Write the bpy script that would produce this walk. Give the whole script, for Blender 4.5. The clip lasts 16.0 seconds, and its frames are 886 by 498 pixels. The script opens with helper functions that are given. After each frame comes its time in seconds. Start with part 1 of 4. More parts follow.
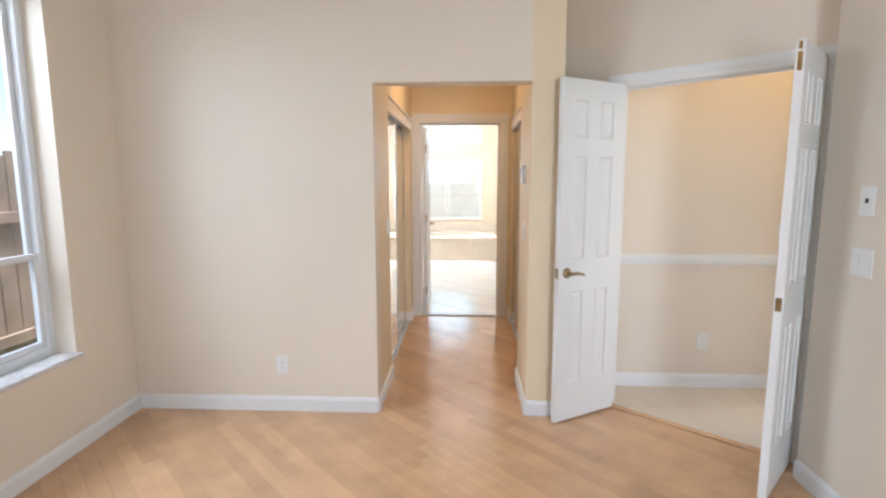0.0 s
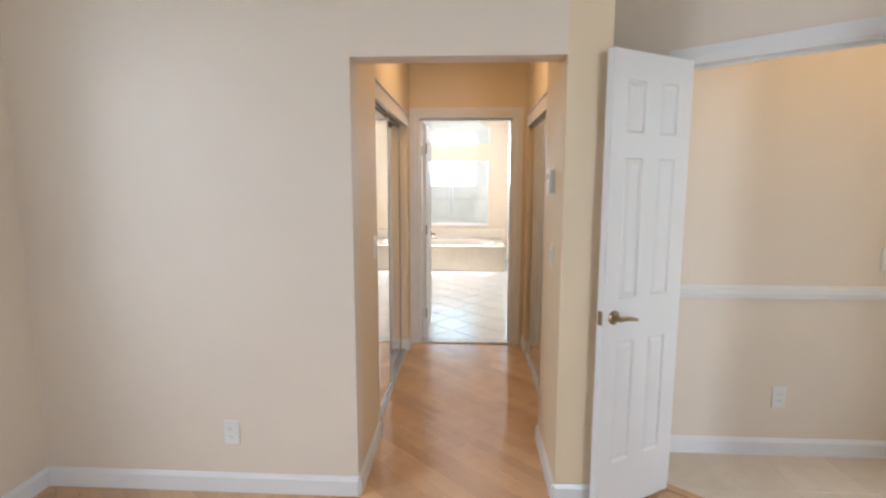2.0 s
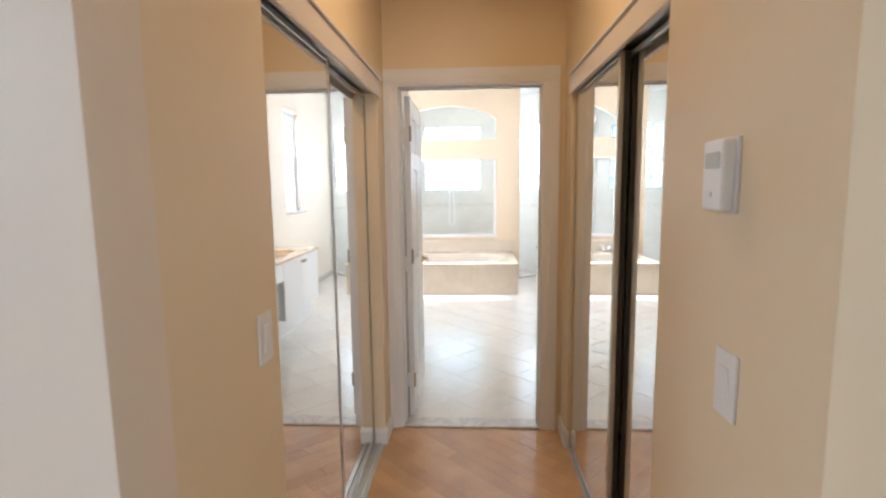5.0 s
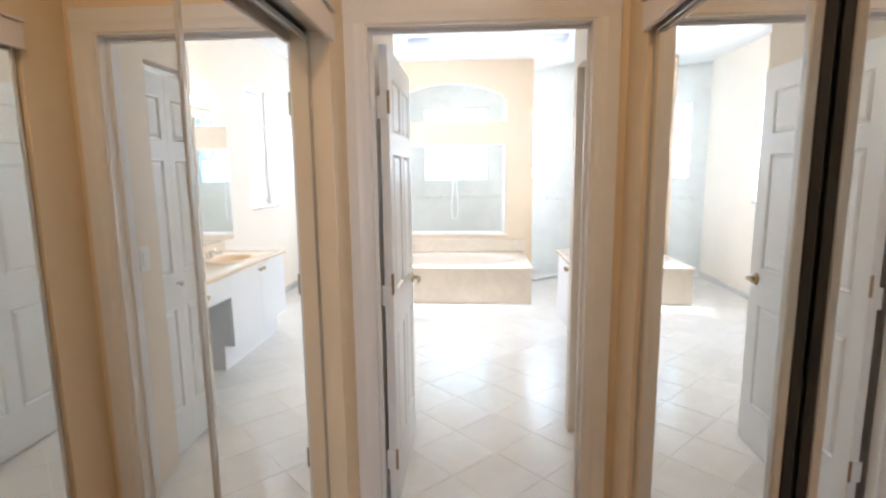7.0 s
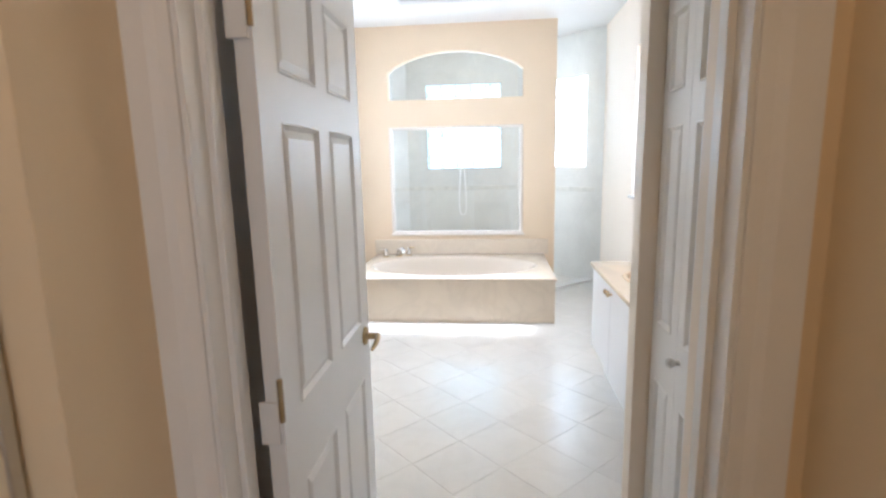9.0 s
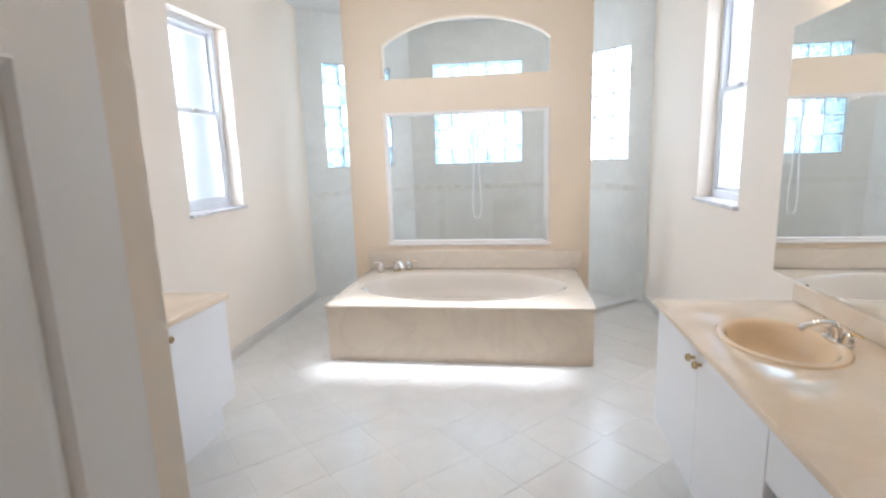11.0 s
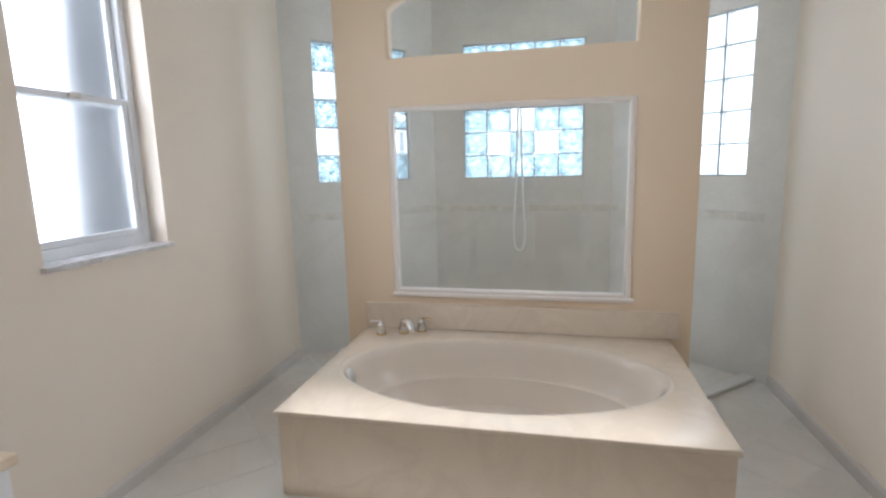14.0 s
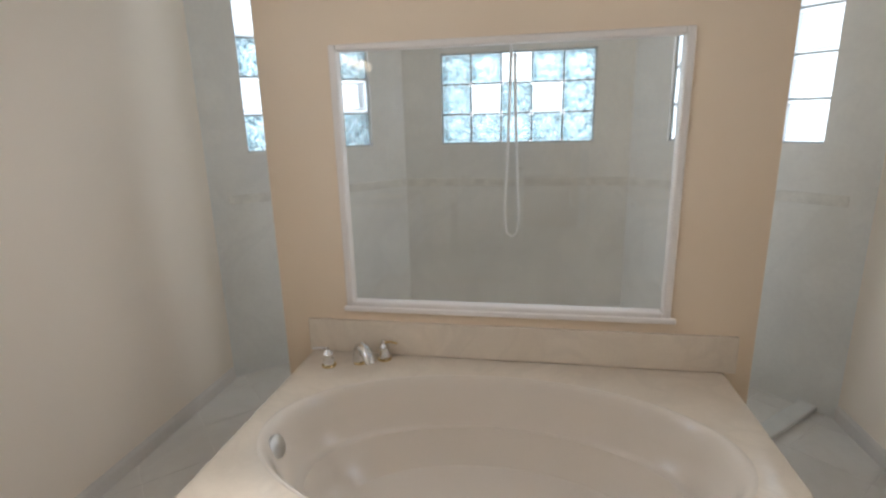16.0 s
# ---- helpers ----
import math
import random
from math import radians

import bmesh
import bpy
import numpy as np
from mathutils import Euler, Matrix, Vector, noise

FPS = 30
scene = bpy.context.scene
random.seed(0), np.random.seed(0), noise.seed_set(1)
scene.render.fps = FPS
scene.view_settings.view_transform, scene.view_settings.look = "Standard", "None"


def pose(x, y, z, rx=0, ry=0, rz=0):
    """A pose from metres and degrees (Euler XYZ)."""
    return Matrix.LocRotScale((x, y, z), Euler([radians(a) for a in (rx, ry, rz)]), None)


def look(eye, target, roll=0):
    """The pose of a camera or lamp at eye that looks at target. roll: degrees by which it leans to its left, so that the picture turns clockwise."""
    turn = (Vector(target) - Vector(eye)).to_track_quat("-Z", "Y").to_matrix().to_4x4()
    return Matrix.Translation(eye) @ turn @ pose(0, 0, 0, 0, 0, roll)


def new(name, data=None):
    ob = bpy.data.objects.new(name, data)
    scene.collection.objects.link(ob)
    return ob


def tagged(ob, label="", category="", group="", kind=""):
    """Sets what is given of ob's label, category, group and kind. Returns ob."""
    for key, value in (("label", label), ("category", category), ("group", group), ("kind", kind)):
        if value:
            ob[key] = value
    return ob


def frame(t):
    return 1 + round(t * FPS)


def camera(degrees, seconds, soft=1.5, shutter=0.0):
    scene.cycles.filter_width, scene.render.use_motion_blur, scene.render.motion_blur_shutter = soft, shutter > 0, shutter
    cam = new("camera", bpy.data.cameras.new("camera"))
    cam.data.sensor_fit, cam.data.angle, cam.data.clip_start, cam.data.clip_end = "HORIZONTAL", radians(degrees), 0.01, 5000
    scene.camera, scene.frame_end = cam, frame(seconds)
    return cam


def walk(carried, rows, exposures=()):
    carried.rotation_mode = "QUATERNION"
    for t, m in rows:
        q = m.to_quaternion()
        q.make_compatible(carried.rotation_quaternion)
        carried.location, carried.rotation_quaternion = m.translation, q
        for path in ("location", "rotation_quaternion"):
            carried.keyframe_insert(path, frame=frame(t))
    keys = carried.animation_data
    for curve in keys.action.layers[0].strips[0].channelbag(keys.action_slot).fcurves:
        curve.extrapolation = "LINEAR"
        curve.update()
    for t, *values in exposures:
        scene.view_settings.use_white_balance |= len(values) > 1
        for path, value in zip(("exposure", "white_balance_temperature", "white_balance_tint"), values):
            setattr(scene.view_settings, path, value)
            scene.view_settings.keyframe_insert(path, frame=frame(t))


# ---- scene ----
cam = camera(82.4, 16.0, soft=2.4, shutter=0.3)
PATH = [
    (0, (0.067, -3.037, 1.458), (-0.027, -1.056, 1.192), -0.1),
    (0.5, (0.071, -2.9, 1.472), (-0.038, -0.922, 1.196), -0.1),
    (1, (0.033, -2.69, 1.479), (-0.067, -0.711, 1.205), -0.4),
    (1.5, (0.018, -2.477, 1.477), (-0.08, -0.496, 1.214), -0.4),
    (2, (0.037, -2.239, 1.497), (-0.071, -0.259, 1.235), 0.1),
    (2.5, (0.027, -1.994, 1.476), (-0.078, -0.013, 1.225), 0.5),
    (3, (0.007, -1.735, 1.481), (-0.088, 0.247, 1.232), 0.1),
    (3.5, (0.043, -1.444, 1.485), (-0.079, 0.536, 1.234), -0.4),
    (4, (0.040, -1.180, 1.477), (-0.089, 0.801, 1.234), -0.6),
    (4.5, (0.013, -0.904, 1.483), (-0.104, 1.077, 1.238), -0.7),
    (7, (-0.02, 0.403, 1.517), (-0.155, 2.376, 1.222), -0.6),
    (7.5, (-0.06, 0.656, 1.535), (-0.169, 2.628, 1.22), -0.9),
    (8, (-0.022, 0.995, 1.512), (-0.146, 2.966, 1.2), -0.9),
    (8.5, (0.029, 1.292, 1.52), (-0.139, 3.257, 1.19), -1.0),
    (11, (0.069, 2.706, 1.498), (-0.217, 4.652, 1.138), -1.8),
    (11.5, (0.079, 2.932, 1.52), (-0.27, 4.865, 1.144), -1.1),
    (12, (0.065, 3.115, 1.529), (-0.329, 5.042, 1.164), -0.9),
    (12.5, (0.011, 3.372, 1.525), (-0.394, 5.301, 1.182), -1.2),
    (13, (-0.03, 3.647, 1.522), (-0.453, 5.574, 1.193), -1.2),
    (13.5, (-0.031, 3.919, 1.534), (-0.477, 5.841, 1.207), -0.9),
    (14, (-0.099, 4.217, 1.531), (-0.522, 6.144, 1.203), -1.4),
    (14.5, (-0.138, 4.485, 1.532), (-0.547, 6.413, 1.188), -1.4),
    (15, (-0.113, 4.778, 1.549), (-0.549, 6.692, 1.168), -1.3),
    (15.5, (-0.181, 4.997, 1.545), (-0.58, 6.911, 1.12), -1.3),
    (16, (-0.243, 5.169, 1.571), (-0.59, 7.076, 1.077), -1.5),
]
SUN_TILT, SUN_LEAN = 6.0, 10.0   # degrees off the vertical, along y and x
EXPOSURES = [(t, e, k, n) for t, e, k, n in ((0, 0.78, 5850, 11.5), (1.5, 0.60, 5850, 11.5), (4.5, 0.44, 5800, 11), (7, 0.60, 5550, 11), (8.5, 0.34, 5550, 11), (11, -0.22, 5650, 12.5), (12, -0.52, 5750, 12.5), (13.5, -0.86, 5900, 13), (15, -1.16, 6150, 13.5), (16, -1.20, 6250, 13.5))]
walk(cam, [(t, look(eye, target, roll)) for t, eye, target, roll in PATH], EXPOSURES)

# ---- world, sun, lamps for daylight in seen and added openings ----
world = bpy.data.worlds.new("world")
scene.world = world
world.use_nodes = True
wn = world.node_tree
sky = wn.nodes.new("ShaderNodeTexSky")
sky.sky_type = "NISHITA"
sky.sun_disc = False
sky.sun_elevation = radians(90 - math.hypot(SUN_TILT, SUN_LEAN))
sky.sun_rotation = math.atan2(SUN_LEAN, SUN_TILT)
wn.links.new(sky.outputs[0], wn.nodes["Background"].inputs[0])
wn.nodes["Background"].inputs[1].default_value = 0.15

sun = new("sun", bpy.data.lights.new("sun", "SUN"))
sun.data.energy, sun.data.angle, sun.data.color = 5.0, radians(6), (1.0, 0.985, 0.96)
sun.matrix_world = look((math.tan(radians(SUN_LEAN)) * 10, math.tan(radians(SUN_TILT)) * 10, 10), (0, 0, 0))


def opening_light(eye, target, w, h, power, colour=(0.93, 0.97, 1.0)):
    lamp = new("opening_lamp", bpy.data.lights.new("opening_lamp", "AREA"))
    lamp.data.shape, lamp.data.size, lamp.data.size_y = "RECTANGLE", w, h
    lamp.data.energy, lamp.data.color = power, colour
    lamp.matrix_world = look(eye, target)
    return lamp


opening_light((-2.46, 6.06, 2.15), (0, 6.25, 1.95), 0.62, 2.2, 60)
opening_light((1.76, 6.17, 2.15), (0, 6.17, 1.95), 0.9, 2.2, 54)
opening_light((-0.37, 9.15, 1.95), (-0.37, 0, 1.75), 1.2, 1.4, 66, (0.84, 0.95, 1.0))
opening_light((1.115, 8.54, 2.0), (1.115 - 5, 8.54 - 5, 1.8), 1.0, 1.4, 48, (0.9, 0.97, 1.0))
opening_light((-1.88, 8.54, 2.0), (-1.88 + 5, 8.54 - 5, 1.8), 1.0, 1.4, 45, (0.86, 0.95, 1.0))
# lamp in an added, unseen opening behind, kept clear of the hall axis
opening_light((1.27, -5.25, 1.25), (0.2, 0, 1.2), 0.72, 2.2, 46, (0.86, 0.94, 1.0))
opening_light((-3.1, -1.35, 2.7), (0, -1.2, 0.9), 1.6, 1.5, 45, (0.85, 0.93, 1.0))

# lamp beyond an added foyer opening, then an unseen warm foyer fill lamp
opening_light((2.9, -0.7, 1.3), (0, -0.5, 1.2), 1.3, 2.1, 8.5, (1.0, 0.96, 0.86))
foyer_fill = new("foyer_warm_fill", bpy.data.lights.new("foyer_warm_fill", "AREA"))
foyer_fill.data.shape, foyer_fill.data.size = "DISK", 0.3
foyer_fill.data.energy, foyer_fill.data.color = 5.0, (1.0, 0.64, 0.28)
foyer_fill.matrix_world = look((2.15, -0.35, 3.0), (2.15, -0.35, 0))
# unseen fill lamp, added to warm and brighten the hall
hall_fill = new("hall_warm_fill", bpy.data.lights.new("hall_warm_fill", "AREA"))
hall_fill.data.shape, hall_fill.data.size = "DISK", 0.24
hall_fill.data.energy, hall_fill.data.color = 5.6, (1.0, 0.66, 0.36)
hall_fill.matrix_world = look((-0.02, 1.2, 2.66), (-0.02, 1.2, 0))


# ---- materials ----
def mat(name, colour, rough=0.5, metal=0.0, vary=0.06, scale=2.0, grain=120.0, bump=0.05, dist=0.002, **extra):
    m = bpy.data.materials.new(name)
    m.use_nodes = True
    n, l = m.node_tree.nodes, m.node_tree.links
    p = n["Principled BSDF"]
    p.inputs["Roughness"].default_value = rough
    p.inputs["Metallic"].default_value = metal
    for key, value in extra.items():
        p.inputs[key.replace("_", " ")].default_value = value
    tc = n.new("ShaderNodeTexCoord")
    a = n.new("ShaderNodeTexNoise")
    a.inputs["Scale"].default_value, a.inputs["Detail"].default_value = scale, 5
    b = n.new("ShaderNodeTexNoise")
    b.inputs["Scale"].default_value, b.inputs["Detail"].default_value = grain, 3
    l.new(tc.outputs["Object"], a.inputs["Vector"])
    l.new(tc.outputs["Object"], b.inputs["Vector"])
    add = n.new("ShaderNodeMath")
    add.operation = "MULTIPLY_ADD"
    add.inputs[1].default_value = 0.35
    l.new(b.outputs["Fac"], add.inputs[0])
    l.new(a.outputs["Fac"], add.inputs[2])
    ramp = n.new("ShaderNodeMapRange")
    ramp.inputs["From Min"].default_value, ramp.inputs["From Max"].default_value = 0.45, 0.9
    ramp.inputs["To Min"].default_value, ramp.inputs["To Max"].default_value = 1 - vary, 1 + vary
    l.new(add.outputs[0], ramp.inputs["Value"])
    mul = n.new("ShaderNodeVectorMath")
    mul.operation = "SCALE"
    mul.inputs[0].default_value = colour
    l.new(ramp.outputs[0], mul.inputs["Scale"])
    l.new(mul.outputs[0], p.inputs["Base Color"])
    if bump:
        bp = n.new("ShaderNodeBump")
        bp.inputs["Strength"].default_value, bp.inputs["Distance"].default_value = bump, dist
        l.new(b.outputs["Fac"], bp.inputs["Height"])
        l.new(bp.outputs[0], p.inputs["Normal"])
    rr = n.new("ShaderNodeMapRange")
    rr.inputs["To Min"].default_value, rr.inputs["To Max"].default_value = rough * 0.85, min(1, rough * 1.15)
    l.new(a.outputs["Fac"], rr.inputs["Value"])
    l.new(rr.outputs[0], p.inputs["Roughness"])
    return m


def random_tint(m, amount):
    """Each piece a little lighter or darker than its neighbours."""
    n, l = m.node_tree.nodes, m.node_tree.links
    p = n["Principled BSDF"]
    src = p.inputs["Base Color"].links[0].from_socket
    info = n.new("ShaderNodeObjectInfo")
    geo = n.new("ShaderNodeNewGeometry")
    s = n.new("ShaderNodeMath")
    s.operation = "ADD"
    l.new(info.outputs["Random"], s.inputs[0])
    l.new(geo.outputs["Random Per Island"], s.inputs[1])
    f = n.new("ShaderNodeMath")
    f.operation = "FRACT"
    l.new(s.outputs[0], f.inputs[0])
    r = n.new("ShaderNodeMapRange")
    r.inputs["To Min"].default_value, r.inputs["To Max"].default_value = 1 - amount, 1 + amount
    l.new(f.outputs[0], r.inputs["Value"])
    mul = n.new("ShaderNodeVectorMath")
    mul.operation = "SCALE"
    l.new(src, mul.inputs[0])
    l.new(r.outputs[0], mul.inputs["Scale"])
    l.new(mul.outputs[0], p.inputs["Base Color"])
    return m


def veined(m, colour, scale, amount, lo=0.44, mid=0.5, hi=0.6):
    """Soft marble clouds and veins mixed over the base colour; on block glass, painted glints."""
    n, l = m.node_tree.nodes, m.node_tree.links
    p = n["Principled BSDF"]
    src = p.inputs["Base Color"].links[0].from_socket
    tc = n.new("ShaderNodeTexCoord")
    v = n.new("ShaderNodeTexNoise")
    v.inputs["Scale"].default_value, v.inputs["Detail"].default_value = scale, 8
    v.inputs["Distortion"].default_value = 1.6
    l.new(tc.outputs["Object"], v.inputs["Vector"])
    r = n.new("ShaderNodeValToRGB")
    r.color_ramp.elements[0].position, r.color_ramp.elements[1].position = lo, mid
    r.color_ramp.elements[0].color = (0, 0, 0, 1)
    r.color_ramp.elements[1].color = (1, 1, 1, 1)
    e = r.color_ramp.elements.new(hi)
    e.color = (0, 0, 0, 1)
    l.new(v.outputs["Fac"], r.inputs["Fac"])
    k = n.new("ShaderNodeMath")
    k.operation = "MULTIPLY"
    k.inputs[1].default_value = amount
    l.new(r.outputs["Color"], k.inputs[0])
    mix = n.new("ShaderNodeMix")
    mix.data_type = "RGBA"
    l.new(k.outputs[0], mix.inputs["Factor"])
    l.new(src, mix.inputs[6])
    mix.inputs[7].default_value = (*colour, 1)
    l.new(mix.outputs[2], p.inputs["Base Color"])
    return m


PAINT = mat("cream_wall_paint", (0.77, 0.683, 0.570), 0.55, vary=0.025, scale=1.2, grain=260, bump=0.12, dist=0.0015)
PEACH = mat("peach_wall_paint", (0.73, 0.59, 0.43), 0.55, vary=0.025, scale=1.2, grain=260, bump=0.12, dist=0.0015)
# hall paint, yellowed further to hold the warm bounced light there
HALLP = mat("hall_paint_warm_bounce", (0.78, 0.645, 0.445), 0.55, vary=0.025, scale=1.2, grain=260, bump=0.12, dist=0.0015)
TRIMP = mat("cream_trim_paint", (0.74, 0.68, 0.62), 0.4, vary=0.03, scale=3, grain=150, bump=0.03)
IVORY = mat("ivory_wall_paint", (0.79, 0.70, 0.59), 0.55, vary=0.025, scale=1.2, grain=260, bump=0.12, dist=0.0015)
WHITE = mat("white_gloss_paint", (0.80, 0.80, 0.79), 0.32, vary=0.02, scale=3, grain=150, bump=0.03)
CEIL = mat("white_ceiling_paint", (0.82, 0.81, 0.79), 0.8, vary=0.02, scale=2, grain=180, bump=0.3, dist=0.003)
OAK = mat("oak_boards", (0.61, 0.385, 0.215), 0.15, vary=0.10, scale=5, grain=60, bump=0.04)
OAKGAP = mat("oak_underside", (0.20, 0.10, 0.045), 0.6)
TILE = veined(mat("floor_tile_glaze", (0.76, 0.735, 0.69), 0.17, vary=0.03, scale=3, grain=50, bump=0.03), (0.68, 0.65, 0.60), 2.2, 0.3)
GROUT = mat("tile_grout", (0.77, 0.745, 0.70), 0.85, vary=0.1, scale=6, grain=200, bump=0.2)
FOYER = veined(mat("foyer_tile", (0.68, 0.60, 0.48), 0.3, vary=0.04, scale=3, grain=60, bump=0.03), (0.60, 0.51, 0.40), 2.5, 0.35)
SHOWER = veined(mat("grey_shower_tile", (0.76, 0.76, 0.735), 0.22, vary=0.06, scale=2.5, grain=40, bump=0.03), (0.69, 0.69, 0.67), 1.6, 0.35)
BANDM = mat("grey_liner_tile", (0.69, 0.68, 0.64), 0.3, vary=0.12, scale=14, grain=90, bump=0.1)
MARBLE = veined(mat("beige_marble", (0.68, 0.585, 0.465), 0.16, vary=0.05, scale=2.5, grain=60, bump=0.01), (0.59, 0.50, 0.395), 2.4, 0.4)
BOWL = mat("ivory_acrylic", (0.66, 0.58, 0.485), 0.12, vary=0.015, scale=2, grain=60, bump=0.0)
COUNTER = veined(mat("peach_cultured_marble", (0.81, 0.68, 0.525), 0.07, vary=0.03, scale=4, grain=60, bump=0.0), (0.74, 0.58, 0.41), 3.0, 0.3)
SINKM = mat("peach_sink_bowl", (0.85, 0.66, 0.44), 0.12, vary=0.03, scale=4, grain=60, bump=0.0)
LAMINATE = mat("white_laminate", (0.83, 0.83, 0.835), 0.38, vary=0.015, scale=3, grain=120, bump=0.02)
MIRROR = mat("mirror_silver", (0.90, 0.91, 0.90), 0.015, 1.0, vary=0.004, bump=0.0)
ALU = mat("satin_aluminium", (0.62, 0.62, 0.60), 0.35, 1.0, vary=0.05, scale=8, bump=0.02)
CHROME = mat("chrome", (0.78, 0.78, 0.78), 0.08, 1.0, vary=0.02, bump=0.0)
# near-white, no metal: the hose's bright metallic sheen is put into its colour
HOSEWHITE = mat("sheen_white", (0.94, 0.94, 0.94), 0.2, 0.0, vary=0.03, scale=20, bump=0.0)
BRASS = mat("antique_brass", (0.36, 0.265, 0.14), 0.3, 1.0, vary=0.1, scale=30, bump=0.02)
GOLD = mat("polished_brass", (0.72, 0.55, 0.28), 0.16, 1.0, vary=0.04, scale=20, bump=0.0)
NICKEL = mat("warm_brushed_nickel", (0.56, 0.47, 0.39), 0.3, 1.0, vary=0.06, scale=12, bump=0.01)
KNOB = mat("aged_brass_knob", (0.52, 0.39, 0.22), 0.24, 1.0, vary=0.12, scale=40, bump=0.0)
DARK = mat("plain_black", (0.03, 0.03, 0.03), 0.6, vary=0.1)
PLASTIC = mat("white_plastic", (0.80, 0.79, 0.76), 0.35, vary=0.01, bump=0.0)
SILL = veined(mat("white_marble_sill", (0.68, 0.67, 0.66), 0.2, vary=0.05, scale=6, bump=0.0), (0.45, 0.44, 0.44), 5, 0.6)
FENCE = mat("weathered_fence", (0.31, 0.22, 0.155), 0.8, vary=0.25, scale=6, grain=70, bump=0.3)
GRASS = mat("lawn", (0.07, 0.10, 0.035), 0.9, vary=0.3, scale=8, grain=60, bump=0.4)
STUCCO = mat("exterior_stucco", (0.62, 0.58, 0.50), 0.85, vary=0.05, scale=4, grain=150, bump=0.3)
MORTAR = mat("grey_block_mortar", (0.44, 0.48, 0.49), 0.7, vary=0.1, scale=20, bump=0.1)
# grey darkened as shade for the added backdrop behind the frosted panes
BACKGREY = mat("shaded_backdrop_grey", (0.36, 0.365, 0.37), 0.85, vary=0.08, scale=4, grain=150, bump=0.3)
VINYL = mat("white_window_vinyl", (0.74, 0.76, 0.78), 0.4, vary=0.02, bump=0.0)
GLASS = mat("clear_glass", (1, 1, 1), 0.0, vary=0.0, bump=0.0, Transmission_Weight=1.0, IOR=1.45)
FROST = mat("frosted_glass", (0.95, 0.97, 1.0), 0.45, vary=0.02, scale=3, bump=0.0, Transmission_Weight=1.0, IOR=1.3)
MBASE = mat("grey_marble_tile", (0.66, 0.62, 0.575), 0.25, vary=0.06, scale=5, grain=60, bump=0.01)
MILK = mat("white_block_glass", (0.42, 0.44, 0.45), 0.3, vary=0.05, scale=8, grain=40, bump=0.3, dist=0.01, Transmission_Weight=1.0, IOR=1.4)
BLOCK = mat("wavy_block_glass", (0.115, 0.19, 0.215), 0.03, vary=0.3, scale=18, grain=34, bump=1.0, dist=0.05, Transmission_Weight=1.0, IOR=1.4)
# pale squiggles: the wavy glass's refracted glints put into its tint
veined(BLOCK, (0.55, 0.60, 0.61), 40, 1.0, 0.44, 0.52, 0.60)
BULB = bpy.data.materials.new("lit_globe_bulb")
BULB.use_nodes = True
BULB.node_tree.nodes["Principled BSDF"].inputs["Emission Color"].default_value = (1.0, 0.76, 0.47, 1)
BULB.node_tree.nodes["Principled BSDF"].inputs["Emission Strength"].default_value = 18.0
random_tint(BLOCK, 0.22)
random_tint(OAK, 0.10)
random_tint(TILE, 0.022)
random_tint(FOYER, 0.05)


# ---- building helpers ----
def part(name, bm, material, parent=None, label="", smooth=False):
    me = bpy.data.meshes.new(name)
    bmesh.ops.recalc_face_normals(bm, faces=bm.faces[:])
    bm.to_mesh(me)
    bm.free()
    me.materials.append(material)
    if smooth:
        for f in me.polygons:
            f.use_smooth = True
        me.set_sharp_from_angle(angle=radians(35))
    ob = new(name, me)
    if parent:
        ob.parent = parent
    if label:
        ob["label"] = label
    return ob


def thing(name, label, category, m=None, group="", kind=""):
    ob = new(name)
    ob.empty_display_size = 0.1
    if m is not None:
        ob.matrix_world = m
    return tagged(ob, label, category, group, kind)


def add_box(bm, a, b, bevel=0.0, seg=1):
    vs = [bm.verts.new((x, y, z)) for x in (a[0], b[0]) for y in (a[1], b[1]) for z in (a[2], b[2])]
    for q in ((0, 1, 3, 2), (4, 6, 7, 5), (0, 4, 5, 1), (2, 3, 7, 6), (0, 2, 6, 4), (1, 5, 7, 3)):
        bm.faces.new([vs[i] for i in q])
    if bevel:
        es = {e for v in vs for e in v.link_edges}
        bmesh.ops.bevel(bm, geom=list(es), offset=bevel, segments=seg, profile=0.5, affect="EDGES")
    return bm


def box(a, b, bevel=0.0, seg=1):
    return add_box(bmesh.new(), a, b, bevel, seg)


def boxes(*pairs, bevel=0.0):
    bm = bmesh.new()
    for a, b in pairs:
        add_box(bm, a, b, bevel)
    return bm


def turned(profile, seg=24, axis="Z", closed=False):
    """A surface of revolution from (radius, height) pairs."""
    bm = bmesh.new()
    rings = []
    for r, h in profile:
        ring = []
        for i in range(seg):
            t = 2 * math.pi * i / seg
            c, s = r * math.cos(t), r * math.sin(t)
            ring.append(bm.verts.new({"Z": (c, s, h), "X": (h, c, s), "Y": (c, h, s)}[axis]))
        rings.append(ring)
    for r0, r1 in zip(rings, rings[1:]):
        for i in range(seg):
            bm.faces.new((r0[i], r0[(i + 1) % seg], r1[(i + 1) % seg], r1[i]))
    bm.faces.new(rings[0])
    bm.faces.new(rings[-1])
    return bm


